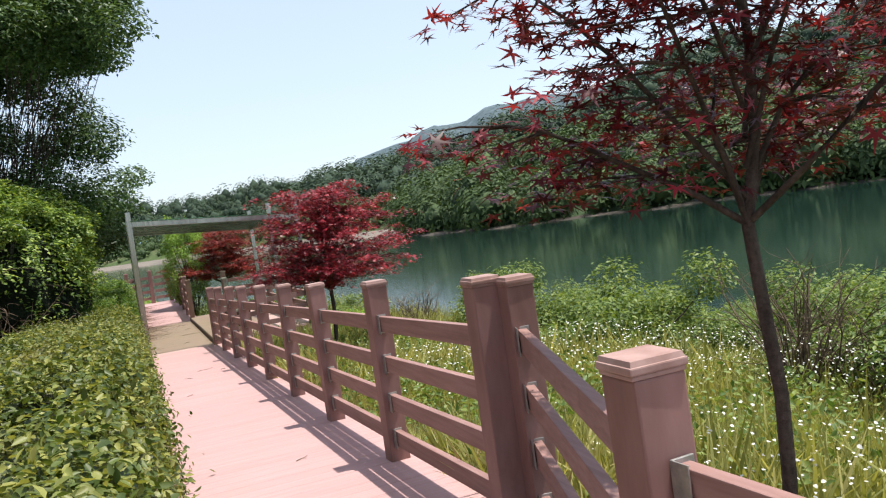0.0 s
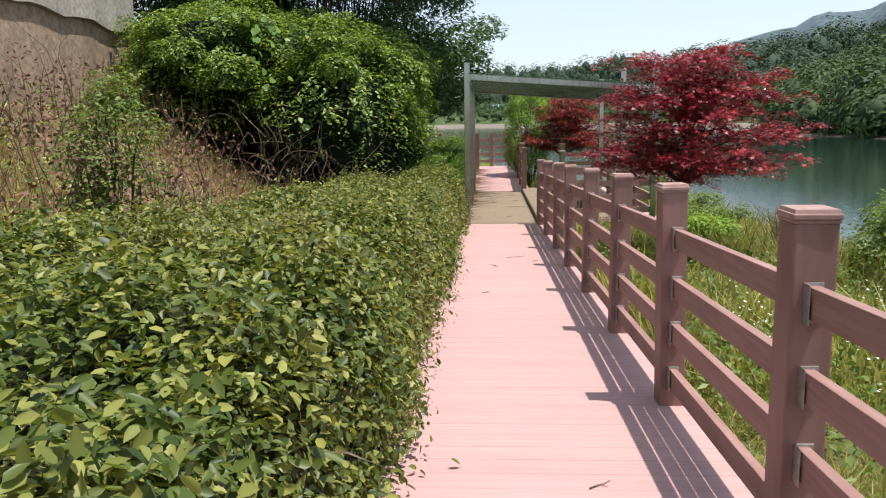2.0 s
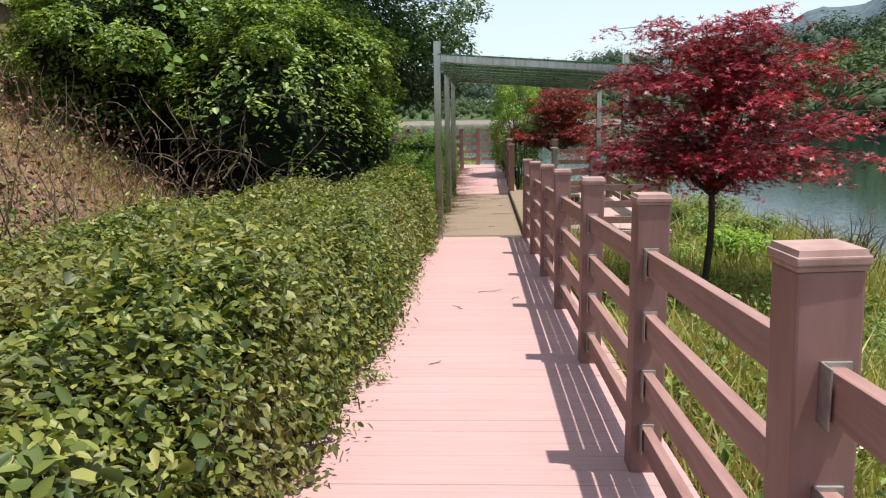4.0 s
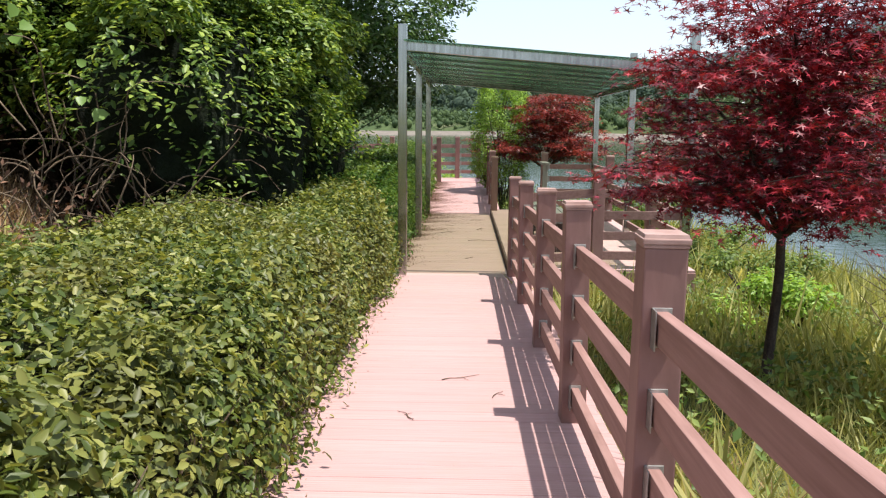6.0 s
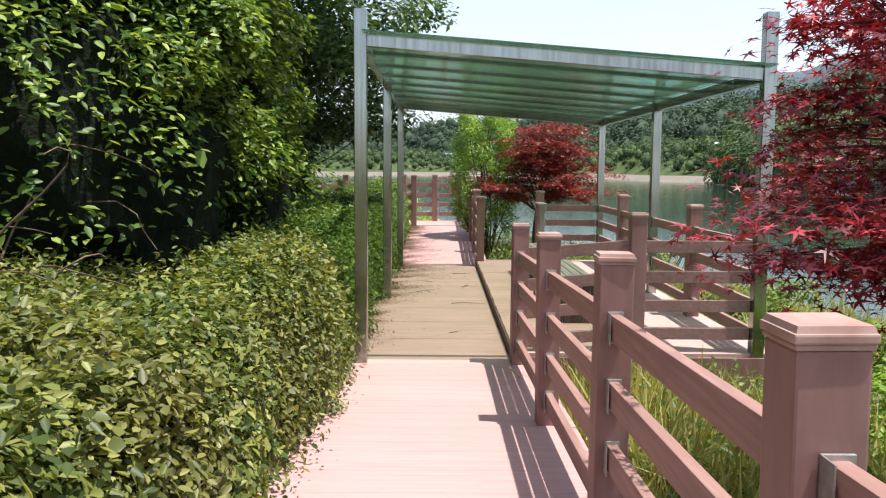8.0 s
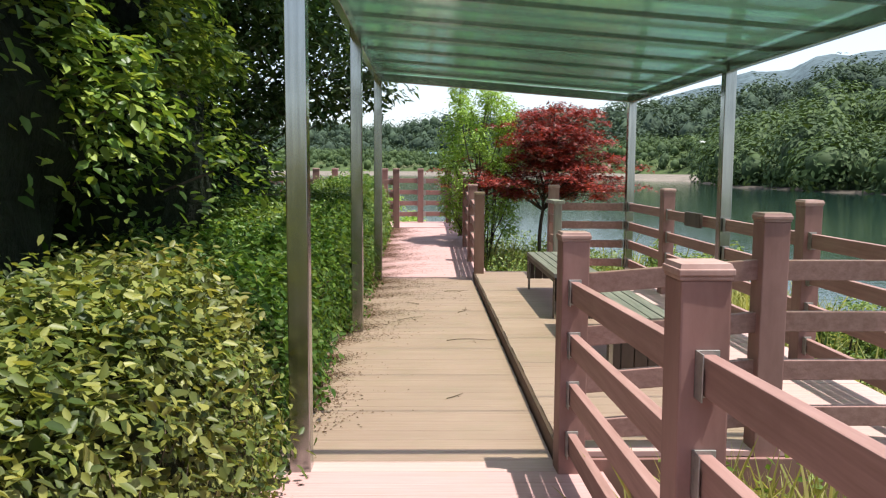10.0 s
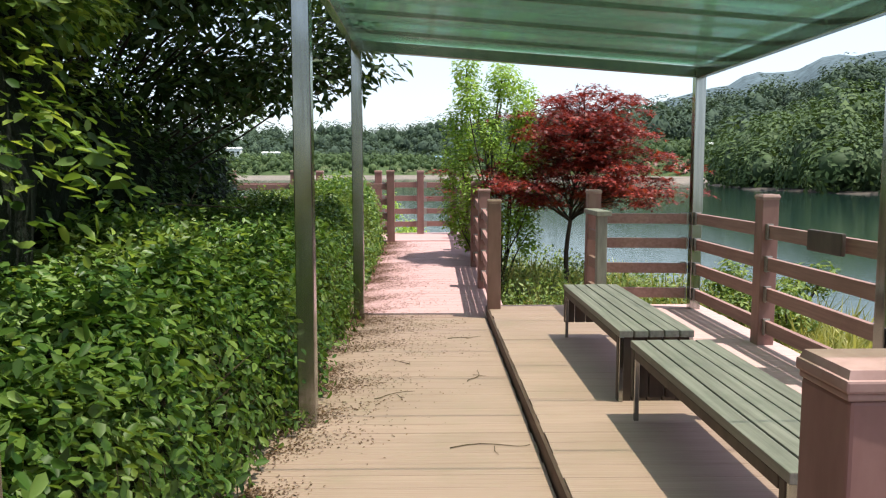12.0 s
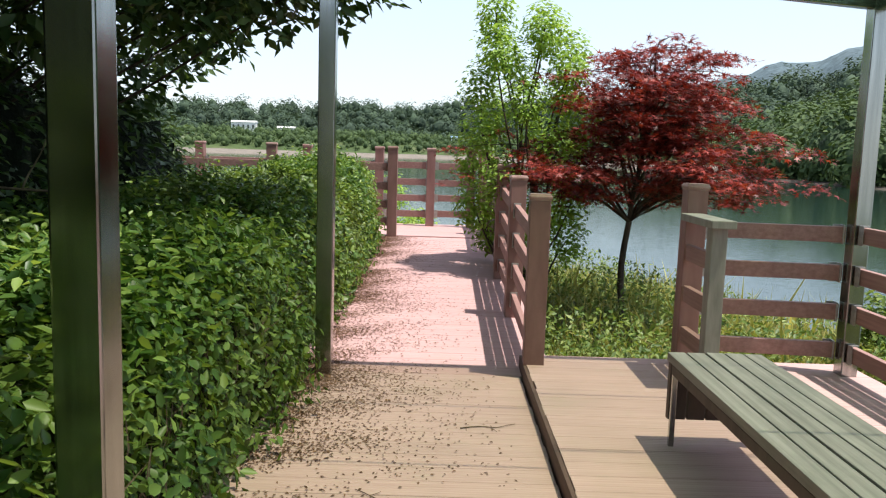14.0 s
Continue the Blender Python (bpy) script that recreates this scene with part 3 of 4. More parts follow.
fence("brown composite fence across the front of the platform", [(FX, 11.78, 0.02), (3.42, 11.78, PLAT_Z), (PX, 11.78, PLAT_Z)], (0, 2), brackets=False)
fence("brown composite fence along the lake side of the platform", [(PX, y, PLAT_Z) for y in (11.75, 13.45, 15.0, 16.65, 18.25)], (0, 2, 4))
fence("brown composite fence across the back of the platform", [(3.45, 18.4, PLAT_Z), (PX, 18.3, PLAT_Z)], (1,))

# short grey timber side rail at the platform's back corner
e = tagged(new("side_rail"), "short weathered grey timber rail beside the post", "rail")
e.location = (3.42, 18.3, PLAT_Z)
part("post", box(bmesh.new(), (-0.045, -0.5, 0), (0.045, -0.41, 0.93), 0.006), M_GREY_TIMBER, e)
part("top_board", box(bmesh.new(), (-0.07, -0.56, 0.93), (0.07, 0.02, 0.975), 0.006), M_GREY_TIMBER, e)
for z in (0.16, 0.42, 0.68):
    part("rail", box(bmesh.new(), (-0.02, -0.41, z), (0.02, 0.03, z + 0.1), 0.004), M_RAIL, e)

# name board hung on the lake-side fence
e = tagged(new("sign_board"), "small dark wooden board hung on the fence rail", "sign")
e.location = (PX - 0.05, 15.6, PLAT_Z + 0.88)
part("board", box(bmesh.new(), (-0.03, -0.22, -0.07), (0, 0.22, 0.07), 0.008), M_BENCH_SIDE, e)

# ---- shelter ----
shelter = tagged(new("shelter"), "steel-framed open shelter with a sloping translucent green roof", "shelter")
SX0, SX1 = 1.165, 4.42
ROOF_L, ROOF_R = 2.60, 2.36
for x in (SX0, SX1):
    for y in (11.75, 15.0, 18.25):
        bm = box(bmesh.new(), (x - 0.05, y - 0.05, -0.35), (x + 0.05, y + 0.05, 2.84), 0.006)
        part("steel_post", bm, M_STEEL, shelter)
for y in (11.75, 18.25):
    part("cross_beam", beam(bmesh.new(), (SX0 + 0.05, y, ROOF_L), (SX1 - 0.05, y, ROOF_R), 0.06, 0.10), M_STEEL, shelter)
for x, z in ((SX0, ROOF_L), (SX1, ROOF_R)):
    for y0, y1 in ((11.8, 14.95), (15.05, 18.2)):
        part("side_beam", beam(bmesh.new(), (x, y0, z - 0.01), (x, y1, z - 0.01), 0.06, 0.10), M_STEEL, shelter)
NB = 8
for i in range(NB):
    y0 = 11.62 + i * 6.68 / NB
    y1 = y0 + 6.68 / NB - 0.03
    if i:
        part("purlin", beam(bmesh.new(), (SX0 + 0.04, y0 - 0.015, ROOF_L + 0.005), (SX1 - 0.04, y0 - 0.015, ROOF_R + 0.005), 0.008, 0.036, 0.001), M_STEEL, shelter)
    part("roof_sheet", beam(bmesh.new(), (SX0 + 0.02, (y0 + y1) / 2, ROOF_L + 0.06), (SX1 + 0.02, (y0 + y1) / 2, ROOF_R + 0.06), y1 - y0 + 0.03, 0.008, 0), M_SHEET, shelter)


# ---- benches ----
def bench(y0, y1, x0=2.93, x1=3.37, h=0.42):
    e = tagged(new("bench"), "low backless bench with grey-green slats and dark ends", "bench", "benches under the shelter")
    e.location = ((x0 + x1) / 2, (y0 + y1) / 2, PLAT_Z)
    w, ln = (x1 - x0) / 2, (y1 - y0) / 2
    n = 5
    sw = 2 * w / n
    for i in range(n):
        xx = -w + i * sw
        part("slat", box(bmesh.new(), (xx + 0.004, -ln, h - 0.04), (xx + sw - 0.004, ln, h + rng.normal(0, 0.001)), 0.004), M_SLAT, e)
    for s in (-1, 1):
        yy = s * (ln - 0.05)
        for i in range(n):
            xx = -w + i * sw
            part("end_board", box(bmesh.new(), (xx + 0.004, yy - 0.02, 0.12 if s > 0 else 0.0), (xx + sw - 0.004, yy + 0.02, h - 0.04), 0.003), M_BENCH_SIDE, e)
        part("side_rail", box(bmesh.new(), (s * (w - 0.02) - 0.015, -ln + 0.08, h - 0.085), (s * (w - 0.02) + 0.015, ln - 0.08, h - 0.041), 0.003), M_BENCH_SIDE, e)
        for t in (-1, 1):
            part("leg", box(bmesh.new(), (t * (w - 0.02) - 0.012, yy - 0.045, 0), (t * (w - 0.02) + 0.012, yy - 0.021, h - 0.04), 0.002), M_STEEL, e)
    return e


bench(15.1, 17.0)
bench(12.95, 14.85)


# ---- decks of single boards ----
def deck(name, y0, y1, x0, x1, zf, material, label, pitch=0.15):
    e = tagged(new(name), label, "deck", kind="structure")
    me = bpy.data.meshes.new("plank")
    bm = box(bmesh.new(), (x0, -pitch / 2 + 0.0016, -0.028), (x1, pitch / 2 - 0.0016, 0.0))
    top = [ed for ed in bm.edges if all(v.co.z > -0.01 for v in ed.verts)]
    bmesh.ops.bevel(bm, geom=top, offset=0.0018, segments=1, affect="EDGES")
    bm.to_mesh(me)
    bm.free()
    me.materials.append(material)
    n = int((y1 - y0) / pitch)
    for i in range(n):
        y = y0 + (i + 0.5) * (y1 - y0) / n
        p = new("plank", me)
        p.parent = e
        p.location = (rng.normal(0, 0.002), y, zf(y) + rng.normal(0, 0.0003))
        p.rotation_euler = (math.atan2(zf(y + 0.05) - zf(y - 0.05), 0.1), 0, 0)
    for x in (x0 + 0.03, (x0 + x1) / 2, x1 - 0.03):
        a, b = (x, y0 + 0.01, zf(y0 + 0.01) - 0.11), (x, y1 - 0.01, zf(y1 - 0.01) - 0.11)
        part("joist", beam(bmesh.new(), a, b, 0.045, 0.15), M_FASCIA, e)
    return e


deck("deck_ramp_near", Y_NEAR, Y_DECK, X_L, X_R, floor_z, M_PINK, "sloping walkway of pinkish composite boards")
deck("deck_level", Y_DECK, Y_END, X_L, 2.40, floor_z, M_PLAT, "level walkway of dusty pinkish boards")
deck("deck_ramp_far", Y_END, 24.0, X_L + 0.1, X_R, floor_z, M_PINK, "rising walkway of pinkish composite boards")
deck("deck_turn", 24.0, 25.8, -7.0, X_R, lambda y: 0.27 + 0.0 * y, M_PINK, "walkway of pinkish boards turning away")
deck("deck_platform", 11.72, 18.5, 2.43, 4.56, lambda y: PLAT_Z, M_PLAT, "raised platform of pinkish composite boards")
bm = box(bmesh.new(), (2.408, 11.72, -0.03), (2.428, 18.5, PLAT_Z - 0.004), 0.003)
tagged(part("trim_platform_edge", bm, M_FASCIA), "dark edge board of the raised platform", "trim", kind="structure")
bm = box(bmesh.new(), (2.43, 11.69, -0.3), (4.56, 11.717, PLAT_Z - 0.03), 0.003)
tagged(part("trim_platform_front", bm, M_FENCE), "brown fascia board under the platform", "trim", kind="structure")

# ---- hedge ----
def hedge_right(y):
    return 1.07 - 0.02 * sm(11, 12, y) + 0.05 * np.sin(y * 1.9) * np.sin(y * 0.7 + 1)


def hedge_left(y):
    return np.interp(y, [-9, 2, 8, 12, 19, 24], [-1.9, -1.5, -0.8, -0.75, -0.5, -0.3])


def hedge_top(x, y):
    f = np.where(y < Y_DECK, 0.0355 * (Y_DECK - y), np.where(y < Y_END, 0, 0.045 * (y - Y_END)))
    n = 0.06 * np.sin(1.3 * y + 0.8 * x) * np.sin(2.9 * x - 0.7 * y) + 0.06 * np.sin(5.3 * x + 2.1 * np.sin(y * 3.7)) * np.sin(4.6 * y + 1.3 * x) + 0.045 * np.sin(3.1 * x + 1.7 * y) + 0.04 * np.sin(2.3 * y - 2.0 * x + 2) + 0.03 * np.sin(7 * y + 4 * x) + 0.02 * np.sin(13 * x - 9 * y)
    return f + 0.80 + 0.12 * sm(6, 14, y) + n


def hedge_surface(u, y, inset=0.0):
    """u from 0 (foot of the walkway side) over the rounded shoulder to 1 (far edge of the top)."""
    xr, xl = hedge_right(y) - inset, hedge_left(y)
    f = np.where(y < Y_DECK, 0.0355 * (Y_DECK - y), np.where(y < Y_END, 0, 0.045 * (y - Y_END)))
    a = np.clip(u / 0.3, 0, 1)
    th = a * math.pi / 2
    side = u < 0.3
    sh = 0.30
    zt = hedge_top(np.where(side, xr - sh, xr - sh - (u - 0.3) / 0.7 * (xr - sh - xl)), y) - inset
    x = np.where(side, xr - sh * (1 - np.cos(th)) ** 1.0, xr - sh - (u - 0.3) / 0.7 * (xr - sh - xl))
    z = np.where(side, f - 0.1 + (zt - f + 0.1) * np.sin(th) ** 0.85, zt)
    return np.stack([x, y, z], -1), np.stack([np.where(side, np.cos(th), 0), 0 * y, np.where(side, np.sin(th), 1)], -1)


def hedge(y0, y1, n_small, n_big, material, leaf=0.048):
    e = tagged(new("hedge"), "dense clipped green hedge beside the walkway", "hedge", kind="stuff")
    # sheet just under the leaves; its dark colour replaces the hedge's inner shade
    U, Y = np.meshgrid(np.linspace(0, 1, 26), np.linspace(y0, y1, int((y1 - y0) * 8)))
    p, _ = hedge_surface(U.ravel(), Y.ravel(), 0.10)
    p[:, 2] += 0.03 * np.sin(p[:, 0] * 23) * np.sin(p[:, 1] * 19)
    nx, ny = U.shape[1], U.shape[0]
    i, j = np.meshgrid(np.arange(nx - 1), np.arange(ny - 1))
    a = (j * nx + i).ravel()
    core = np_mesh("shade_core", p, np.stack([a, a + nx, a + nx + 1, a + 1], 1), M_HEDGE_SHADE, True)
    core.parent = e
    u, y = rng.random(n_small) ** 1.15, rng.uniform(y0, y1, n_small)
    p, nn = hedge_surface(u, y)
    p += nn * (rng.normal(-0.045, 0.065, (n_small, 1)) + 0.045 * (np.sin(p[:, 0] * 17 + 3 * np.sin(y * 9)) * np.sin(y * 15 + p[:, 2] * 9))[:, None]) + rng.normal(0, 0.012, (n_small, 3))
    l = leaves("foliage", p, nn + np.array([0.15, 0, 0.5]), leaf, material, "leaf", 0.75)
    l.parent = e
    u, y = rng.random(n_big) ** 0.9, rng.uniform(y0, y1, n_big)
    p, nn = hedge_surface(u, y)
    p += nn * rng.normal(0.01, 0.03, (n_big, 1))
    l = leaves("large_foliage", p, nn + np.array([0.1, 0, 0.8]), 0.048, material, "broad", 0.75)
    l.parent = e
    # young shoots standing out of the clipped top
    m = int((y1 - y0) * 75)
    y = rng.uniform(y0, y1, m)
    p, nn = hedge_surface(0.12 + 0.88 * rng.random(m), y)
    k = 9
    up = np.repeat(nn * 0.5 + np.array([0, 0, 0.6]) + rng.normal(0, 0.3, (m, 3)), k, 0)
    q = np.repeat(p, k, 0) + up * np.tile(np.linspace(0.0, 0.14, k), m)[:, None] * np.repeat(rng.uniform(0.3, 1.15, m), k)[:, None] + rng.normal(0, 0.012, (m * k, 3))
    l = leaves("shoots", q, np.tile([0, 0, 1.0], (m * k, 1)), 0.045, material, "leaf", 0.6)
    l.parent = e
    # bare twigs showing low on the side
    m = int((y1 - y0) * 60)
    y = rng.uniform(y0, y1, m)
    p, nn = hedge_surface(rng.random(m) * 0.12, y, 0.05)
    l = leaves("twigs", p, nn, 0.22, M_TWIG, "blade", 0.3, along=np.tile([0.15, 0, 1.0], (m, 1)))
    l.parent = e
    return e


hedge(-3.2, 11.8, 150000, 9000, M_HEDGE)
hedge(11.8, 23.6, 90000, 9000, M_HEDGE_LUSH, 0.056)


# ---- trees and bushes ----
def palmate_tree(label, foot, fork_z, centre, radius, layers, per, size, material, trunk_r, height, category="maple tree", seed=1, kind="palmate"):
    """A small layered tree: crooked trunk, spreading limbs, flat sprays of leaves along them."""
    global rng
    keep, rng = rng, np.random.default_rng(seed)
    e = tagged(new("maple_tree"), label, category)
    e.location = foot
    f = Vector(foot)
    c = Vector(centre) - f
    fork = Vector((c.x * 0.25, c.y * 0.25, fork_z - f.z))
    paths = [limb((0, 0, -0.15), fork, trunk_r, trunk_r * 0.75, 0, 0.07)]
    sprays = []
    for k in range(layers):
        t = ((k + 0.5) / layers) ** 1.15
        a = k * 2.4 + rng.random() * 0.8
        z = c.z - height / 2 + height * t
        rr = radius * (1.12 - 0.78 * t) * rng.uniform(0.6, 1.2)
        tip = Vector((c.x + rr * math.cos(a), c.y + rr * math.sin(a), z + rng.normal(0, 0.05)))
        start = fork.lerp(Vector((c.x, c.y, c.z + height * 0.42)), max(0, t - 0.3) * 0.9)
        p = limb(start, tip, trunk_r * 0.42 * (1.1 - t * 0.6), 0.005, 0.10, 0.12)
        paths.append(p)
        out = Vector((math.cos(a), math.sin(a), 0))
        for s in (0.42, 0.6, 0.76, 0.9, 1.0):
            q = p[min(int(s * 6), 6)][0]
            sprays.append((q, radius * (0.16 + 0.08 * rng.random())))
            for _ in range(2):
                b = q + (out * rng.uniform(0.0, 0.26) + Vector((rng.normal(0, 0.17), rng.normal(0, 0.17), rng.normal(-0.01, 0.03)))) * radius
                paths.append(limb(q, b, 0.006, 0.0025, 0.03, 0.1, 4))
                sprays.append((b, radius * (0.10 + 0.10 * rng.random())))
    paths.append(limb(fork, (c.x, c.y, c.z + height * 0.45), trunk_r * 0.7, 0.01, 0, 0.1))
    wood = tube_mesh("trunk", paths, M_BARK)
    wood.parent = e
    pts, nrm = [], []
    for q, r in sprays:
        m = int(per * rng.uniform(0.6, 1.4))
        d = np.clip(rng.normal(0, 0.55, (m, 2)), -0.95, 0.95) * r * 1.2
        z = rng.normal(0, 0.018, m) - 0.22 * np.sum(d * d, 1) / max(r, 0.05)
        pts.append(np.array(q) + np.stack([d[:, 0], d[:, 1], z], 1))
        nrm.append(np.tile([0, 0, 1.0], (m, 1)) + np.concatenate([d, 0 * d[:, :1]], 1) * 1.0)
    crown = leaves("crown", np.concatenate(pts), np.concatenate(nrm), size, material, kind, 0.35, 0.5)
    crown.parent = e
    rng = keep
    return e


palmate_tree("slender maple with dark red leaves and a thin grey trunk", (2.84, -2.8, float(ground_z(2.84, -2.8))), 1.75, (3.14, -2.74, 2.85), 0.92, 16, 23, 0.072, M_MAPLE_DARK, 0.028, 1.4, seed=3)
palmate_tree("bright crimson layered maple growing beside the walkway", (4.05, 8.15, float(ground_z(4.05, 8.15))), 0.95, (4.2, 8.25, 2.02), 1.26, 32, 60, 0.064, M_MAPLE, 0.042, 1.5, seed=5)
palmate_tree("rust red maple by the water", (3.73, 21.5, float(ground_z(3.73, 21.5))), 0.75, (3.95, 21.5, 1.85), 1.15, 30, 56, 0.068, M_MAPLE_RUST, 0.04, 1.45, seed=8)


def leafy_tree(name, label, foot, stems, clumps, per, size, material, trunk_r, category="tree", kind="oval", shell=0.35, core=None, bare=0.0):
    """A tree or shrub: stems up to each clump of leaves (centre, radii)."""
    e = tagged(new(name), label, category)
    e.location = foot
    f = Vector(foot)
    paths = []
    roots = [Vector((rng.normal(0, 0.06), rng.normal(0, 0.06), -0.2)) for _ in range(stems)]
    for i, (c, r) in enumerate(clumps):
        paths.append(limb(roots[i % stems], Vector(c) - f, trunk_r * (1.0 if i < stems else min(1.0, 0.017 / trunk_r)) * rng.uniform(0.6, 1.0), 0.008, 0.04, 0.10))
    tube_mesh("trunk", paths, M_BARK).parent = e
    pts, nrm = [], []
    for c, r in clumps:
        m = int(per * (r[0] * r[1] * r[2]) ** 0.6666)
        q, d = ball_points(m, shell)
        # leaf masses gather in sprays
        q = q + 0.16 * np.sin(q[:, [1, 2, 0]] * 9 + rng.random(3) * 6)
        pts.append(np.array(Vector(c) - f) + q * np.array(r))
        nrm.append(d * 0.6 + np.array([0, 0, 1.0]))
    pts, nrm = np.concatenate(pts), np.concatenate(nrm)
    if bare:  # few leaves low down where old stems are bare; the shade-dark core shows
        ok = rng.random(len(pts)) < np.clip((pts[:, 2] + f.z - 1.25) / bare, 0.06, 1)
        pts, nrm = pts[ok], nrm[ok]
    leaves("crown", pts, nrm, size, material, kind, 0.4, 0.4).parent = e
    # dark shells in the larger clumps stand in for the shade between leaves
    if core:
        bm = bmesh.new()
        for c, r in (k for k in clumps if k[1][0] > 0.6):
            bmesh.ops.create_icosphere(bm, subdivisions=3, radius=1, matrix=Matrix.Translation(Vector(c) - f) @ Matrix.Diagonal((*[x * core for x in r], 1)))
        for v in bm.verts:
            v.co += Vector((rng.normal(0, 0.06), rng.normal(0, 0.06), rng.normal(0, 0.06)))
        part("shade_core", bm, M_SHADE_CORE, e)
    return e


def gz(x, y):
    return float(ground_z(x, y))


# young green tree beside the far ramp
cl = []
for i in range(26):
    t = i / 25
    a = i * 2.4
    r = 0.62 * (1 - 0.55 * abs(t - 0.35))
    cl.append(((2.75 + r * math.cos(a), 22.0 + r * math.sin(a), 0.5 + 2.35 * t), (0.22, 0.22, 0.3)))
leafy_tree("young_tree", "young tree with fresh light green leaves", (2.8, 22.0, gz(2.8, 22)), 4, cl, 9500, 0.065, M_LIME, 0.022)

# large vine-covered bush behind the hedge
cl = [((-1.0, 10.6, 1.8), (1.1, 1.4, 1.5)), ((-1.5, 11.5, 2.4), (1.5, 1.5, 1.2)), ((-0.55, 11.4, 1.55), (0.85, 1.4, 1.4)),
      ((-0.9, 12.9, 2.2), (1.2, 1.6, 1.3)), ((-0.5, 13.6, 1.3), (0.9, 1.5, 1.3)), ((-3.1, 10.9, 2.7), (1.3, 1.3, 1.0)), ((-1.1, 15.0, 1.8), (1.1, 1.5, 1.5)), ((-3.2, 13.0, 2.6), (2.0, 2.2, 1.6)),
      ((-3.0, 15.4, 2.0), (2.0, 2.2, 1.8))]
for i in range(60):
    c, r = cl[i % 10]
    d = Vector((rng.normal(0.5, 0.7), rng.normal(-0.4, 0.7), rng.normal(0.35, 0.6))).normalized()
    s = rng.uniform(0.25, 0.5)
    cl.append(((c[0] + d.x * r[0], c[1] + d.y * r[1], max(c[2] + d.z * r[2], 0.6)), (s, s, s * 0.55)))
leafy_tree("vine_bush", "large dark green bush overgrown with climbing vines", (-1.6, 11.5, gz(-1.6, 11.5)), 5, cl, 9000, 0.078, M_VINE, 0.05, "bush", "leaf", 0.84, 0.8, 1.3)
cl = [((-1.0, 16.8, 1.2), (0.8, 1.0, 1.1)), ((-1.5, 18.4, 1.1), (1.1, 1.2, 1.1)), ((-1.2, 20.2, 1.0), (0.8, 1.2, 1.0)), ((-2.6, 17.0, 1.6), (1.2, 1.5, 1.6)), ((-2.8, 20.5, 1.3), (1.3, 1.6, 1.3)), ((-1.4, 21.8, 0.9), (0.7, 0.9, 0.8)), ((-4.2, 19, 1.6), (1.4, 2.5, 1.8))]
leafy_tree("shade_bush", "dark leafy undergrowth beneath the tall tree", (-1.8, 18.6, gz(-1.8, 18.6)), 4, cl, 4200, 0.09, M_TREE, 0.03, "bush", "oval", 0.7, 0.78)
n = 150
y = rng.uniform(8.8, 14, n)
q = np.stack([np.interp(y, [8.5, 11, 16], [-1.3, 0.0, 0.0]) + rng.normal(0, 0.15, n), y, 1.3 + 2.1 * rng.random(n) ** 0.6], 1)
q[:, 0] -= np.maximum(q[:, 2] - 2.1, 0) * 0.8
tagged(leaves("climbing_vine", q, np.tile([0.7, -0.5, 0.6], (n, 1)), 0.12, M_BIGLEAF, "broad", 0.4, 0.6), "climbing vine with broad light green leaves over the bush", "vine", kind="stuff")

# tangle of bare vine stems on the open end of the bush
paths = []
for i in range(85):
    x, y = rng.uniform(-1.9, -0.35), rng.uniform(8.7, 9.9)
    z = gz(x, y)
    a = Vector((x, y, z + rng.uniform(0, 1.2)))
    paths.append(limb(a, a + Vector((rng.normal(0.1, 0.5), rng.normal(0, 0.35), rng.uniform(-0.2, 0.9))), 0.009, 0.003, 0.25, 0.35, 9))
tagged(tube_mesh("vine_stems", paths, M_TWIG, 5), "tangled bare grey vine stems hanging over the bush", "vine", kind="stuff")

# tall dark tree behind
cl = []
for i in range(126):
    a, zz = rng.random() * 6.28, rng.uniform(2.8, 12)
    rr = 3.75 * math.sin(math.pi * min(0.9, 0.25 + (zz - 2.2) / 14)) * rng.uniform(0.45, 1.0)
    s = rng.uniform(0.6, 1.05)
    cl.append(((-1.95 + rr * math.cos(a), 17.9 + rr * math.sin(a), zz), (s, s, s * 0.7)))
for x, y, z in ((1.0, 18.9, 2.55), (0.55, 18.6, 2.35), (0.1, 18.3, 2.3), (-0.4, 18.0, 2.2), (0.8, 19.6, 2.9), (0.2, 19.5, 2.75), (-0.5, 19.2, 2.5), (-1.0, 18.6, 2.1), (1.2, 19.2, 3.3), (0.5, 20.0, 3.4), (-1.2, 17.6, 1.7),
                (-0.3, 20.5, 2.4), (-1.0, 20.2, 1.9), (-0.9, 19.4, 1.5), (1.1, 18.4, 3.6), (0.4, 18.2, 3.3), (-0.4, 17.6, 3.0), (1.5, 18.8, 4.2), (-0.9, 21.4, 2.3)):
    cl.append(((x, y, z), (0.55, 0.5, 0.34)))
for i in range(30):  # high boughs over the bush, added mostly out of view to shade it
    r = rng.uniform(0.6, 0.95)
    cl.append(((rng.uniform(-0.8, 1.5), rng.uniform(12.2, 15.6), rng.uniform(6.3, 8.6)), (r, r, r * 0.6)))
cl2 = []
for i in range(75):
    a, zz = rng.random() * 6.28, rng.uniform(2.2, 10.5)
    rr = 3.2 * math.sin(math.pi * min(0.9, 0.25 + (zz - 2.4) / 12)) * rng.uniform(0.3, 1.0)
    s = rng.uniform(0.7, 1.1)
    cl2.append(((-5.6 + rr * math.cos(a), 15.6 + rr * math.sin(a), zz), (s, s, s * 0.7)))
leafy_tree("shade_tree", "dark broadleaf tree standing behind the wall", (-5.6, 15.6, gz(-5.6, 15.6)), 2, cl2, 1500, 0.15, M_TREE, 0.15, "tree", "oval", 0.3)
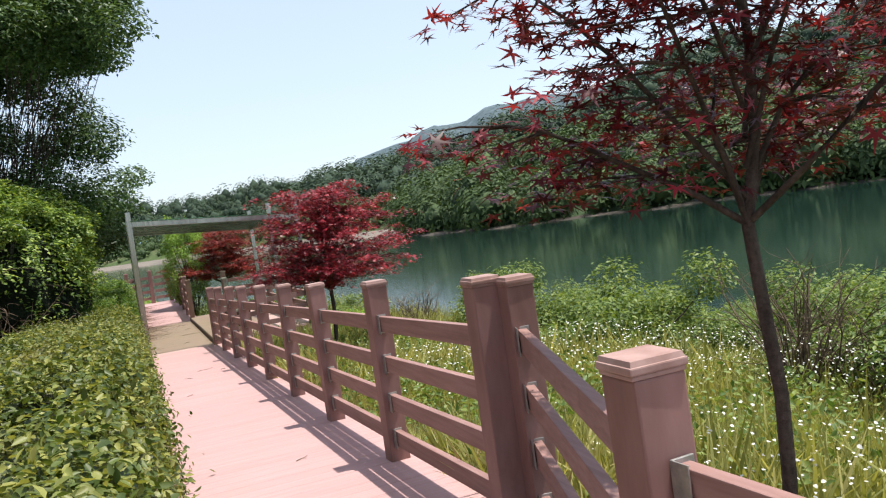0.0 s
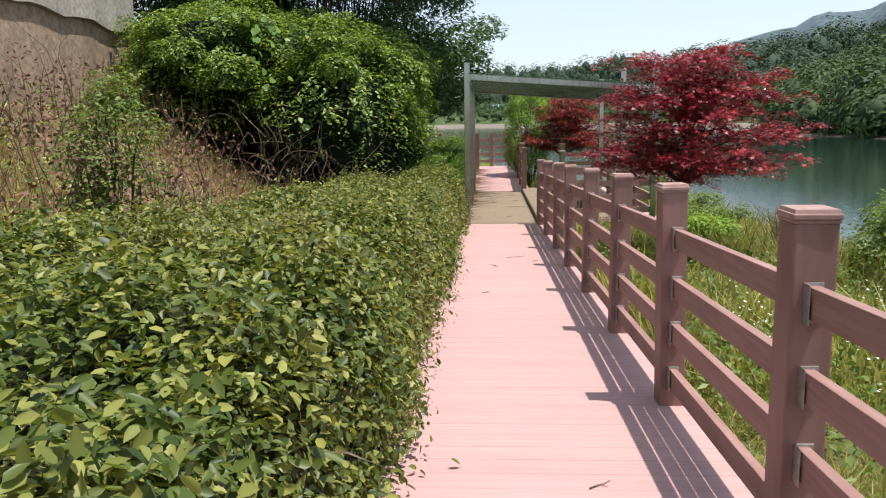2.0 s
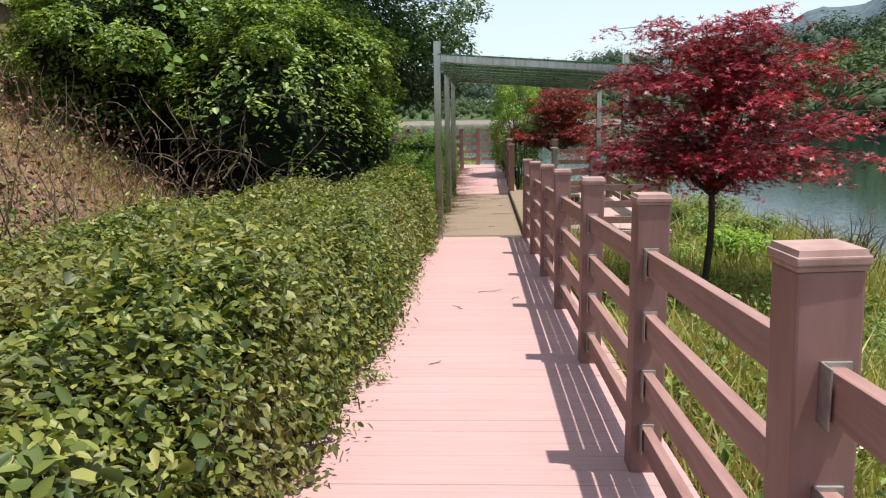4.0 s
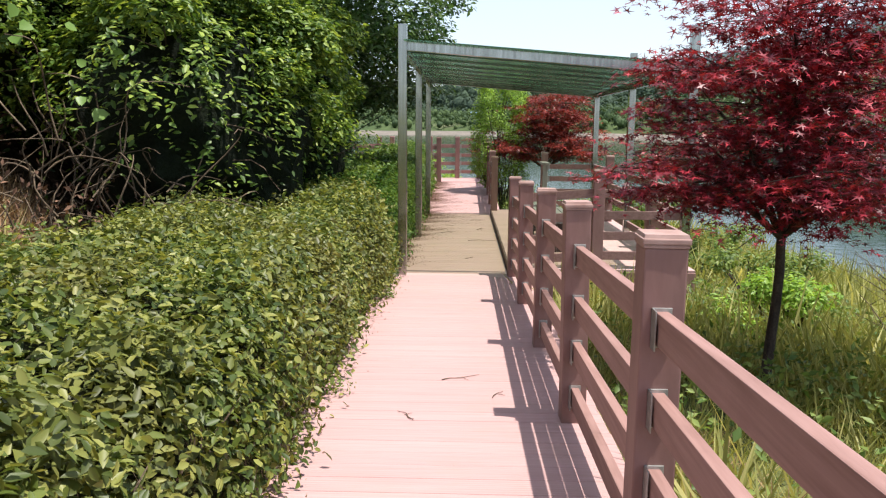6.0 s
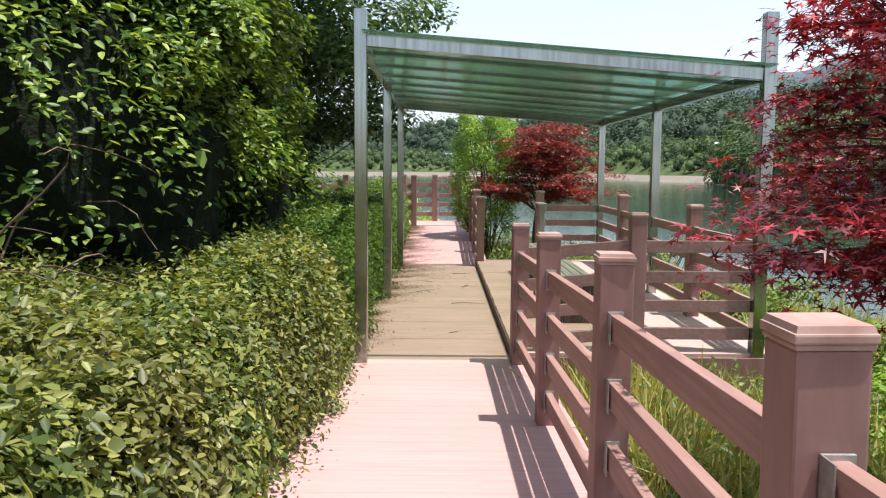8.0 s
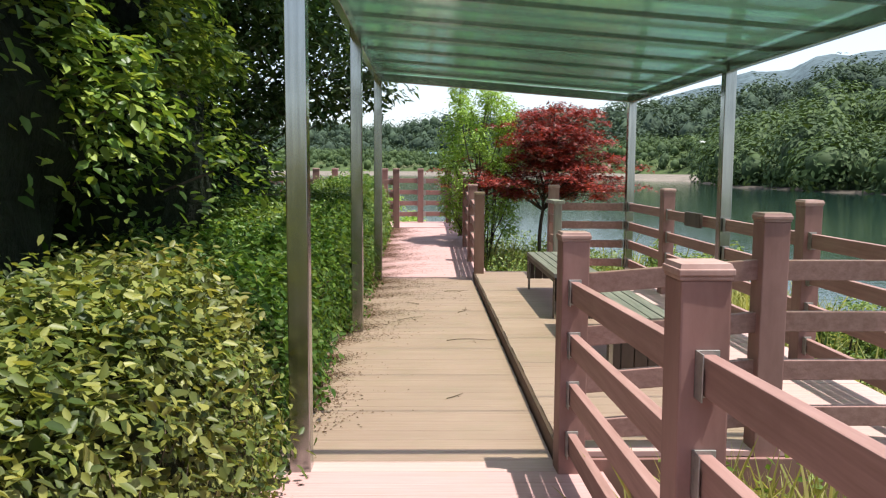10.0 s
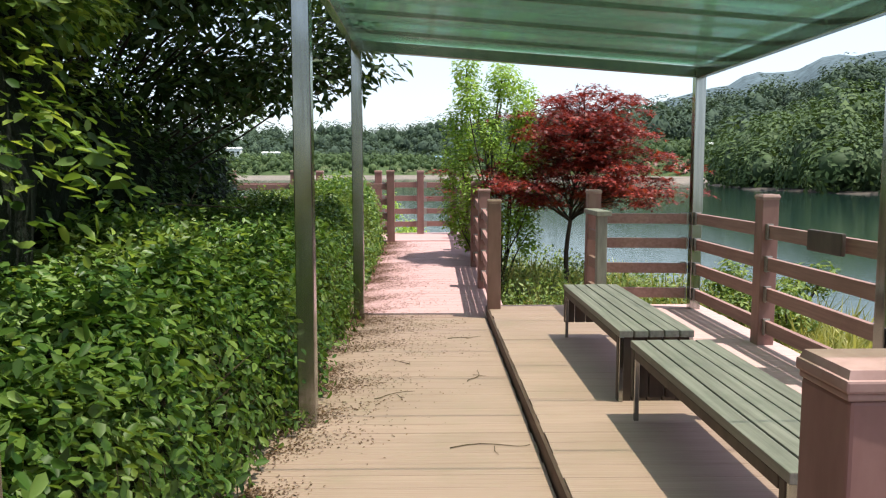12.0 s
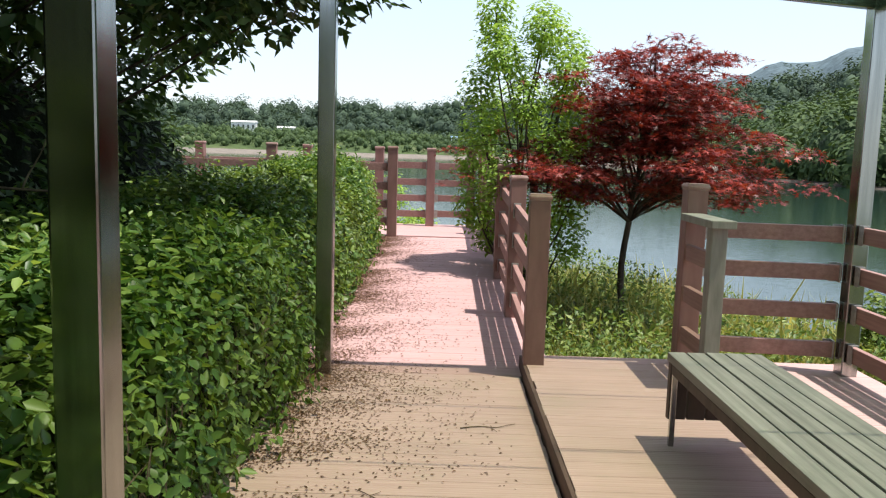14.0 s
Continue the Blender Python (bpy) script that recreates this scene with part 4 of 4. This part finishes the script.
leafy_tree("tall_tree", "tall dark broadleaf tree with drooping branches", (-2.3, 18.2, gz(-2.3, 18.2)), 2, cl, 2100, 0.125, M_TREE, 0.16, "tree", "oval", 0.3)

# sapling and dry stalks on the bank
cl = [((-1.6 + rng.normal(0, 0.15), 4.1 + rng.normal(0, 0.15), 0.7 + 1.45 * i / 17), (0.22, 0.22, 0.2)) for i in range(18)]
leafy_tree("sapling", "thin yellow-green sapling on the bank", (-1.6, 4.1, gz(-1.6, 4.1)), 3, cl, 6500, 0.05, M_SHRUB, 0.012, "sapling")
paths = []
for i in range(170):
    x, y = rng.uniform(-4.2, -1.2), rng.uniform(3, 9.6)
    z = gz(x, y)
    paths.append(limb((x, y, z), (x + rng.normal(0, 0.3), y + rng.normal(0, 0.3), z + rng.uniform(0.4, 1.3)), 0.008, 0.002, 0.1, 0.2, 6))
tagged(tube_mesh("dry_stalks", paths, M_TWIG, 4), "bare dry stalks standing on the bank", "stalks", kind="stuff")

n = 17000
x, y = rng.uniform(-5.0, -1.0, n), rng.uniform(1.5, 11, n)
ok = np.sin(x * 3.3 - y * 1.4) * np.sin(y * 2.3 + x) + rng.normal(0, 0.35, n) > 0.1
x, y = x[ok], y[ok]
p = np.stack([x, y, ground_z(x, y) + 0.9 * rng.random(len(x)) ** 1.6], 1)
tagged(leaves("withered_weeds", p, np.tile([0.3, -0.3, 0.6], (len(p), 1)), 0.07, M_LITTER, "oval", 0.9), "withered brown weeds standing on the bank", "weeds", kind="stuff")
n = 12000
x, y = rng.uniform(-4.7, -1.0, n), rng.uniform(1.5, 10, n)
ok = np.sin(x * 2.7 + y) * np.sin(y * 1.9 - x) + rng.normal(0, 0.4, n) > 0.25
x, y = x[ok], y[ok]
p = np.stack([x, y, ground_z(x, y) + rng.uniform(0.05, 0.45, len(x))], 1)
tagged(leaves("bank_herbs", p, np.tile([0.4, -0.3, 1.0], (len(p), 1)), 0.06, M_VINE, "oval", 0.7), "scattered leafy weeds on the earth bank", "herbs", kind="stuff")
# a dead pale branch lying over the hedge
tw = [limb((-0.9, 16.6, 1.1), (0.25, 17.4, 1.12), 0.012, 0.005, 0.06, 0.12), limb((-0.3, 17.0, 1.15), (-0.45, 16.9, 1.55), 0.007, 0.002, 0, 0.2), limb((-0.1, 17.15, 1.16), (-0.05, 17.3, 1.42), 0.006, 0.002, 0, 0.2),
      limb((-0.5, 16.9, 1.14), (-0.75, 17.1, 1.45), 0.006, 0.002, 0, 0.2)]
tagged(tube_mesh("dead_branch", tw, M_TWIG, 5), "dead pale branch lying across the hedge", "branch")

# meadow shrubs towards the lake
for (x, y, s, mat, lab) in ((6.5, 3.5, 1.2, M_SHRUB, "leafy green shrub in the meadow"), (8.2, 5.0, 1.15, M_SHRUB, "leafy green shrub in the meadow"), (10.5, 6.5, 1.2, M_SHRUB, "leafy green shrub near the shore"),
                            (8.0, 1.2, 1.15, M_SHRUB, "leafy green shrub in the meadow"), (5.6, 12.5, 0.6, M_SHRUB, "low green shrub below the platform"), (5.9, 15.5, 0.7, M_SHRUB, "low green shrub below the platform"),
                            (5.6, 19.0, 0.65, M_SHRUB, "low green shrub below the platform"), (12.5, 3.0, 1.2, M_SHRUB, "leafy green shrub near the shore"), (7.0, -0.5, 0.9, M_SHRUB, "leafy green shrub in the meadow"), (9.2, 2.4, 1.3, M_SHRUB, "leafy green shrub in the meadow"), (10.8, 0.0, 1.4, M_SHRUB, "leafy green shrub near the shore"), (12.0, 4.8, 1.5, M_SHRUB, "leafy green shrub near the shore"), (9.6, 8.6, 1.1, M_SHRUB, "leafy green shrub near the shore"), (6.9, 7.6, 1.15, M_SHRUB, "tall leafy green shrub in the meadow"), (8.4, 8.6, 1.1, M_SHRUB, "tall leafy green shrub in the meadow"), (7.4, 6.2, 0.8, M_SHRUB, "leafy green shrub in the meadow"), (13.5, 9.0, 1.1, M_SHRUB, "leafy green shrub near the shore"),
                            (4.9, 10.2, 0.55, M_LIME, "fresh green shrub beside the maple"), (0.45, 27.0, 1.3, M_LIME, "fresh yellow-green shrub behind the fence"), (0.9, 28.6, 0.8, M_SHRUB, "green shrub behind the fence")):
    z = gz(x, y)
    cl = [((x + rng.normal(0, 0.5) * s, y + rng.normal(0, 0.5) * s, z + s * rng.uniform(0.25, 1.1)), (0.3 * s, 0.3 * s, 0.27 * s)) for _ in range(15)]
    leafy_tree("shrub", lab, (x, y, z), 3, cl, 5200, 0.075, mat, 0.02, "shrub")


# ---- meadow ----
def blades(name, n, xr, yr, h, material, label, keep=None, lean=0.35, width=1.0):
    x, y = rng.uniform(*xr, n), rng.uniform(*yr, n)
    dens = np.sin(x * 1.9 + np.sin(y * 1.3) * 2) * np.sin(y * 1.6 + x * 0.4) + rng.normal(0, 0.5, n)
    ok = dens > -0.55
    if keep is not None:
        ok &= keep(x, y)
    x, y = x[ok], y[ok]
    z = ground_z(x, y)
    p = np.stack([x, y, z - 0.02], 1)
    al = np.stack([rng.normal(0, lean, len(x)), rng.normal(0, lean, len(x)), np.ones(len(x))], 1)
    hh = h * rng.uniform(0.5, 1.25, len(x)) * (0.8 + 0.35 * np.sin(x * 0.9 + y * 1.1))
    ob = leaves(name, p, rng.normal(0, 1, (len(x), 3)) * np.array([1, 1, 0.1]), hh, material, "blade", 0.2, along=al)
    return tagged(ob, label, "grass", kind="stuff")


def off_deck(x, y):
    return ~((x > 0.7) & (x < 2.75) & (y < 26)) & ~((x > 2.3) & (x < 4.75) & (y > 11.5) & (y < 18.7)) & (z_ok(x, y))


def z_ok(x, y):
    return ground_z(x, y) > WATER_Z - 0.05


blades("meadow_grass", 115000, (2.7, 9), (-5, 12), 0.5, M_GRASS, "tall green and yellowish meadow grass", off_deck)
blades("meadow_grass", 75000, (4.6, 17), (-6, 34), 0.6, M_GRASS, "tall green meadow grass towards the lake", off_deck)
blades("meadow_grass", 45000, (-8, 9), (18.5, 34), 0.5, M_GRASS, "tall grass beyond the walkway", off_deck)
blades("dry_grass", 9000, (2.65, 3.4), (-5, 11.7), 0.35, M_DRY, "dry straw-coloured grass under the fence", off_deck, 0.7)
blades("dry_grass", 48000, (-5.4, -0.9), (1.5, 10.8), 0.3, M_DRY, "dry straw-coloured grass on the bank", None, 0.5)
blades("bank_weeds", 14000, (-5.4, -1.2), (-4, 9), 0.35, M_GRASS, "thin green weeds on the bank", None, 0.4)

# white meadow flowers
n = 6500
x, y = 3.2 + 7 * rng.random(n) ** 1.2, rng.uniform(-4, 3.5, n)
ok = np.sin(x * 1.2 + y * 0.9) + rng.normal(0, 0.6, n) > -0.1
x, y = x[ok], y[ok]
p = np.stack([x, y, ground_z(x, y) + rng.uniform(0.4, 0.75, len(x))], 1)
tagged(leaves("white_flowers", p, np.tile([0, -0.2, 1.0], (len(p), 1)), 0.019, M_PETAL, "broad", 0.3), "small white daisy-like flowers over the meadow", "flowers", kind="stuff")
n = 60000
x, y = rng.uniform(2.8, 9, n), rng.uniform(-4.5, 12, n)
ok = off_deck(x, y) & (np.sin(x * 2.2 - y) * np.sin(y * 1.7) + rng.normal(0, 0.5, n) > 0)
x, y = x[ok], y[ok]
p = np.stack([x, y, ground_z(x, y) + rng.uniform(0.03, 0.45, len(x))], 1)
tagged(leaves("meadow_herbs", p, np.tile([0, 0, 1.0], (len(p), 1)), 0.07, M_SHRUB, "oval", 0.7), "leafy green herbs in the meadow", "herbs", kind="stuff")

n = 26000
x, y = rng.uniform(2.75, 5.4, n), rng.uniform(18.6, 24.5, n)
ok = np.sin(x * 3.1 - y * 1.3) * np.sin(y * 2.7 + x) + rng.normal(0, 0.5, n) > -0.1
x, y = x[ok], y[ok]
p = np.stack([x, y, ground_z(x, y) + rng.uniform(0.02, 0.65, len(x)) * (0.6 + 0.4 * np.sin(x * 4 + y * 3))], 1)
tagged(leaves("waterside_herbs", p, np.tile([0, -0.3, 1.0], (len(p), 1)), 0.06, M_SHRUB, "oval", 0.7), "leafy green weeds beneath the waterside maple", "herbs", kind="stuff")

# ---- retaining wall ----
wall = tagged(new("retaining_wall"), "stained grey concrete retaining wall with a crack", "wall", kind="structure")
for i in range(4):
    y0 = -5.0 + 4.4 * i
    bm = box(bmesh.new(), (-5.7, y0, 0.2), (-5.14, y0 + 4.385, 3.6), 0.01)
    part("foot", bm, M_TANWALL, wall, "tan stained lower wall")
    # broken lower edge of the facing slab
    bm = bmesh.new()
    k = 14
    ed = [(y0 + 4.385 * j / k, 3.62 - 0.1 * j / k + 0.04 * math.sin(j * 1.3 + i) + rng.normal(0, 0.015)) for j in range(k + 1)]
    lo = [bm.verts.new((-5.06, yy, zz)) for yy, zz in ed]
    hi = [bm.verts.new((-5.06, yy, 8.0)) for yy, _ in ed]
    lo2 = [bm.verts.new((-5.138, yy, zz)) for yy, zz in ed]
    for j in range(k):
        bm.faces.new((lo[j], lo[j + 1], hi[j + 1], hi[j]))
        bm.faces.new((lo2[j], lo2[j + 1], lo[j + 1], lo[j]))
    for q in ((0, 1), (k, -1)):
        a, c = lo[q[0]], hi[q[0]]
        d = bm.verts.new((-5.138, c.co.y, 8.0))
        bm.faces.new((a, c, d, lo2[q[0]]))
    part("panel", bm, M_CONC, wall)
    part("backing", box(bmesh.new(), (-5.7, y0, 3.6), (-5.145, y0 + 4.385, 8.0), 0.01), M_CONC, wall)

# ---- litter on the boards ----
n = 75000
y = 12.2 + 11.8 * rng.random(n) ** 0.75
reach = 0.08 + 0.17 * sm(13.5, 17.8, y) * (1 - 0.45 * sm(18.6, 23, y))
x = 1.02 + rng.exponential(1.0, n) * reach
drift = np.sin(y * 4.1 + x * 2) * np.sin(y * 1.7 + 2) + 0.6 * np.sin(y * 11 - x * 7)
ok = (x < 2.25) & (drift + rng.normal(0, 0.8, n) > 0.35 - 0.5 * sm(16, 18, y))
x, y = x[ok], y[ok]
p = np.stack([x, y, np.array([floor_z(v) for v in y]) + 0.004], 1)
tagged(leaves("leaf_litter", p, np.tile([0, 0, 1.0], (len(p), 1)), 0.019, M_LITTER, "oval", 0.2), "dry brown leaf litter on the boards", "leaf litter", kind="stuff")
n = 350
y = rng.uniform(-5, 12, n)
x = 1.1 + np.abs(rng.normal(0, 0.07, n))
p = np.stack([x, y, np.array([floor_z(v) for v in y]) + 0.004], 1)
tagged(leaves("leaf_litter", p, np.tile([0, 0, 1.0], (n, 1)), 0.022, M_LITTER, "oval", 0.15), "dry leaf litter along the hedge foot", "leaf litter", kind="stuff")

# fallen twigs on the boards
def twig(x, y, a, ln):
    d = Vector((math.cos(a), math.sin(a), 0)) * ln
    p = Vector((x, y, floor_z(y) + 0.006))
    q = Vector((x + d.x, y + d.y, floor_z(y + d.y) + 0.006))
    path = [limb(p, q, 0.0035, 0.0015, 0, 0.25, 9)]
    m = p.lerp(q, 0.55)
    path.append(limb(m, m + Vector((d.y, -d.x, 0)) * 0.3, 0.002, 0.001, 0, 0.2, 5))
    for k in path:
        for v, r in k:
            v.z = floor_z(v.y) + 0.006
    tagged(tube_mesh("twig", path, M_TWIG, 5), "thin dry twig fallen on the walkway boards", "twig", "fallen twigs")


for x, y, a, ln in ((1.75, 7.35, 0.5, 0.26), (1.62, 6.6, 2.2, 0.16), (2.05, 7.0, 1.1, 0.14), (1.95, 14.6, 0.1, 0.42), (1.5, 15.5, 0.6, 0.3), (2.1, 15.9, 1.3, 0.32),
                    (1.7, 16.4, 2.4, 0.2), (2.0, 17.3, 0.3, 0.3), (1.9, 12.9, 0.8, 0.15), (1.45, 4.9, 0.9, 0.12), (1.9, 0.6, 0.7, 0.12)):
    twig(x, y, a, ln)

# weeds pushing up between hedge and boards
for x, y, s, lab in ((1.13, 7.05, 0.13, "low green weed tuft at the edge of the boards"), (1.16, 4.55, 0.1, "small yellow-green weed at the hedge foot"), (1.1, 14.9, 0.12, "low green weed tuft beside the steel post"), (1.14, 10.2, 0.1, "low green weed tuft at the edge of the boards")):
    n = 90
    q, d = ball_points(n, 0.2)
    q = q * np.array([s, s, s * 0.5]) + np.array([x, y, floor_z(y) + s * 0.5])
    tagged(leaves("weed_tuft", q, d + np.array([0, 0, 0.8]), 0.03, M_SHRUB, "oval", 0.5), lab, "weed", kind="stuff")

# bare brushwood in the meadow
for x, y, h in ((6.7, 0.9, 1.5), (7.3, 0.4, 1.2), (6.0, 9.4, 1.1)):
    z = gz(x, y)
    path = []
    for i in range(46):
        a, lean = rng.random() * 6.28, rng.uniform(0.1, 0.75)
        tip = Vector((x + math.cos(a) * lean * h, y + math.sin(a) * lean * h, z + h * rng.uniform(0.5, 1.05)))
        k = limb((x + rng.normal(0, 0.08), y + rng.normal(0, 0.08), z - 0.05), tip, 0.012, 0.003, 0.12, 0.15, 7)
        path.append(k)
        for _ in range(3):
            b = k[int(rng.integers(3, 6))][0]
            path.append(limb(b, b + Vector((rng.normal(0, 0.22), rng.normal(0, 0.22), rng.uniform(0.05, 0.3))), 0.004, 0.0015, 0, 0.15, 4))
    tagged(tube_mesh("dry_shrub", path, M_TWIG, 4), "leafless grey-brown shrub among the meadow grass", "shrub")
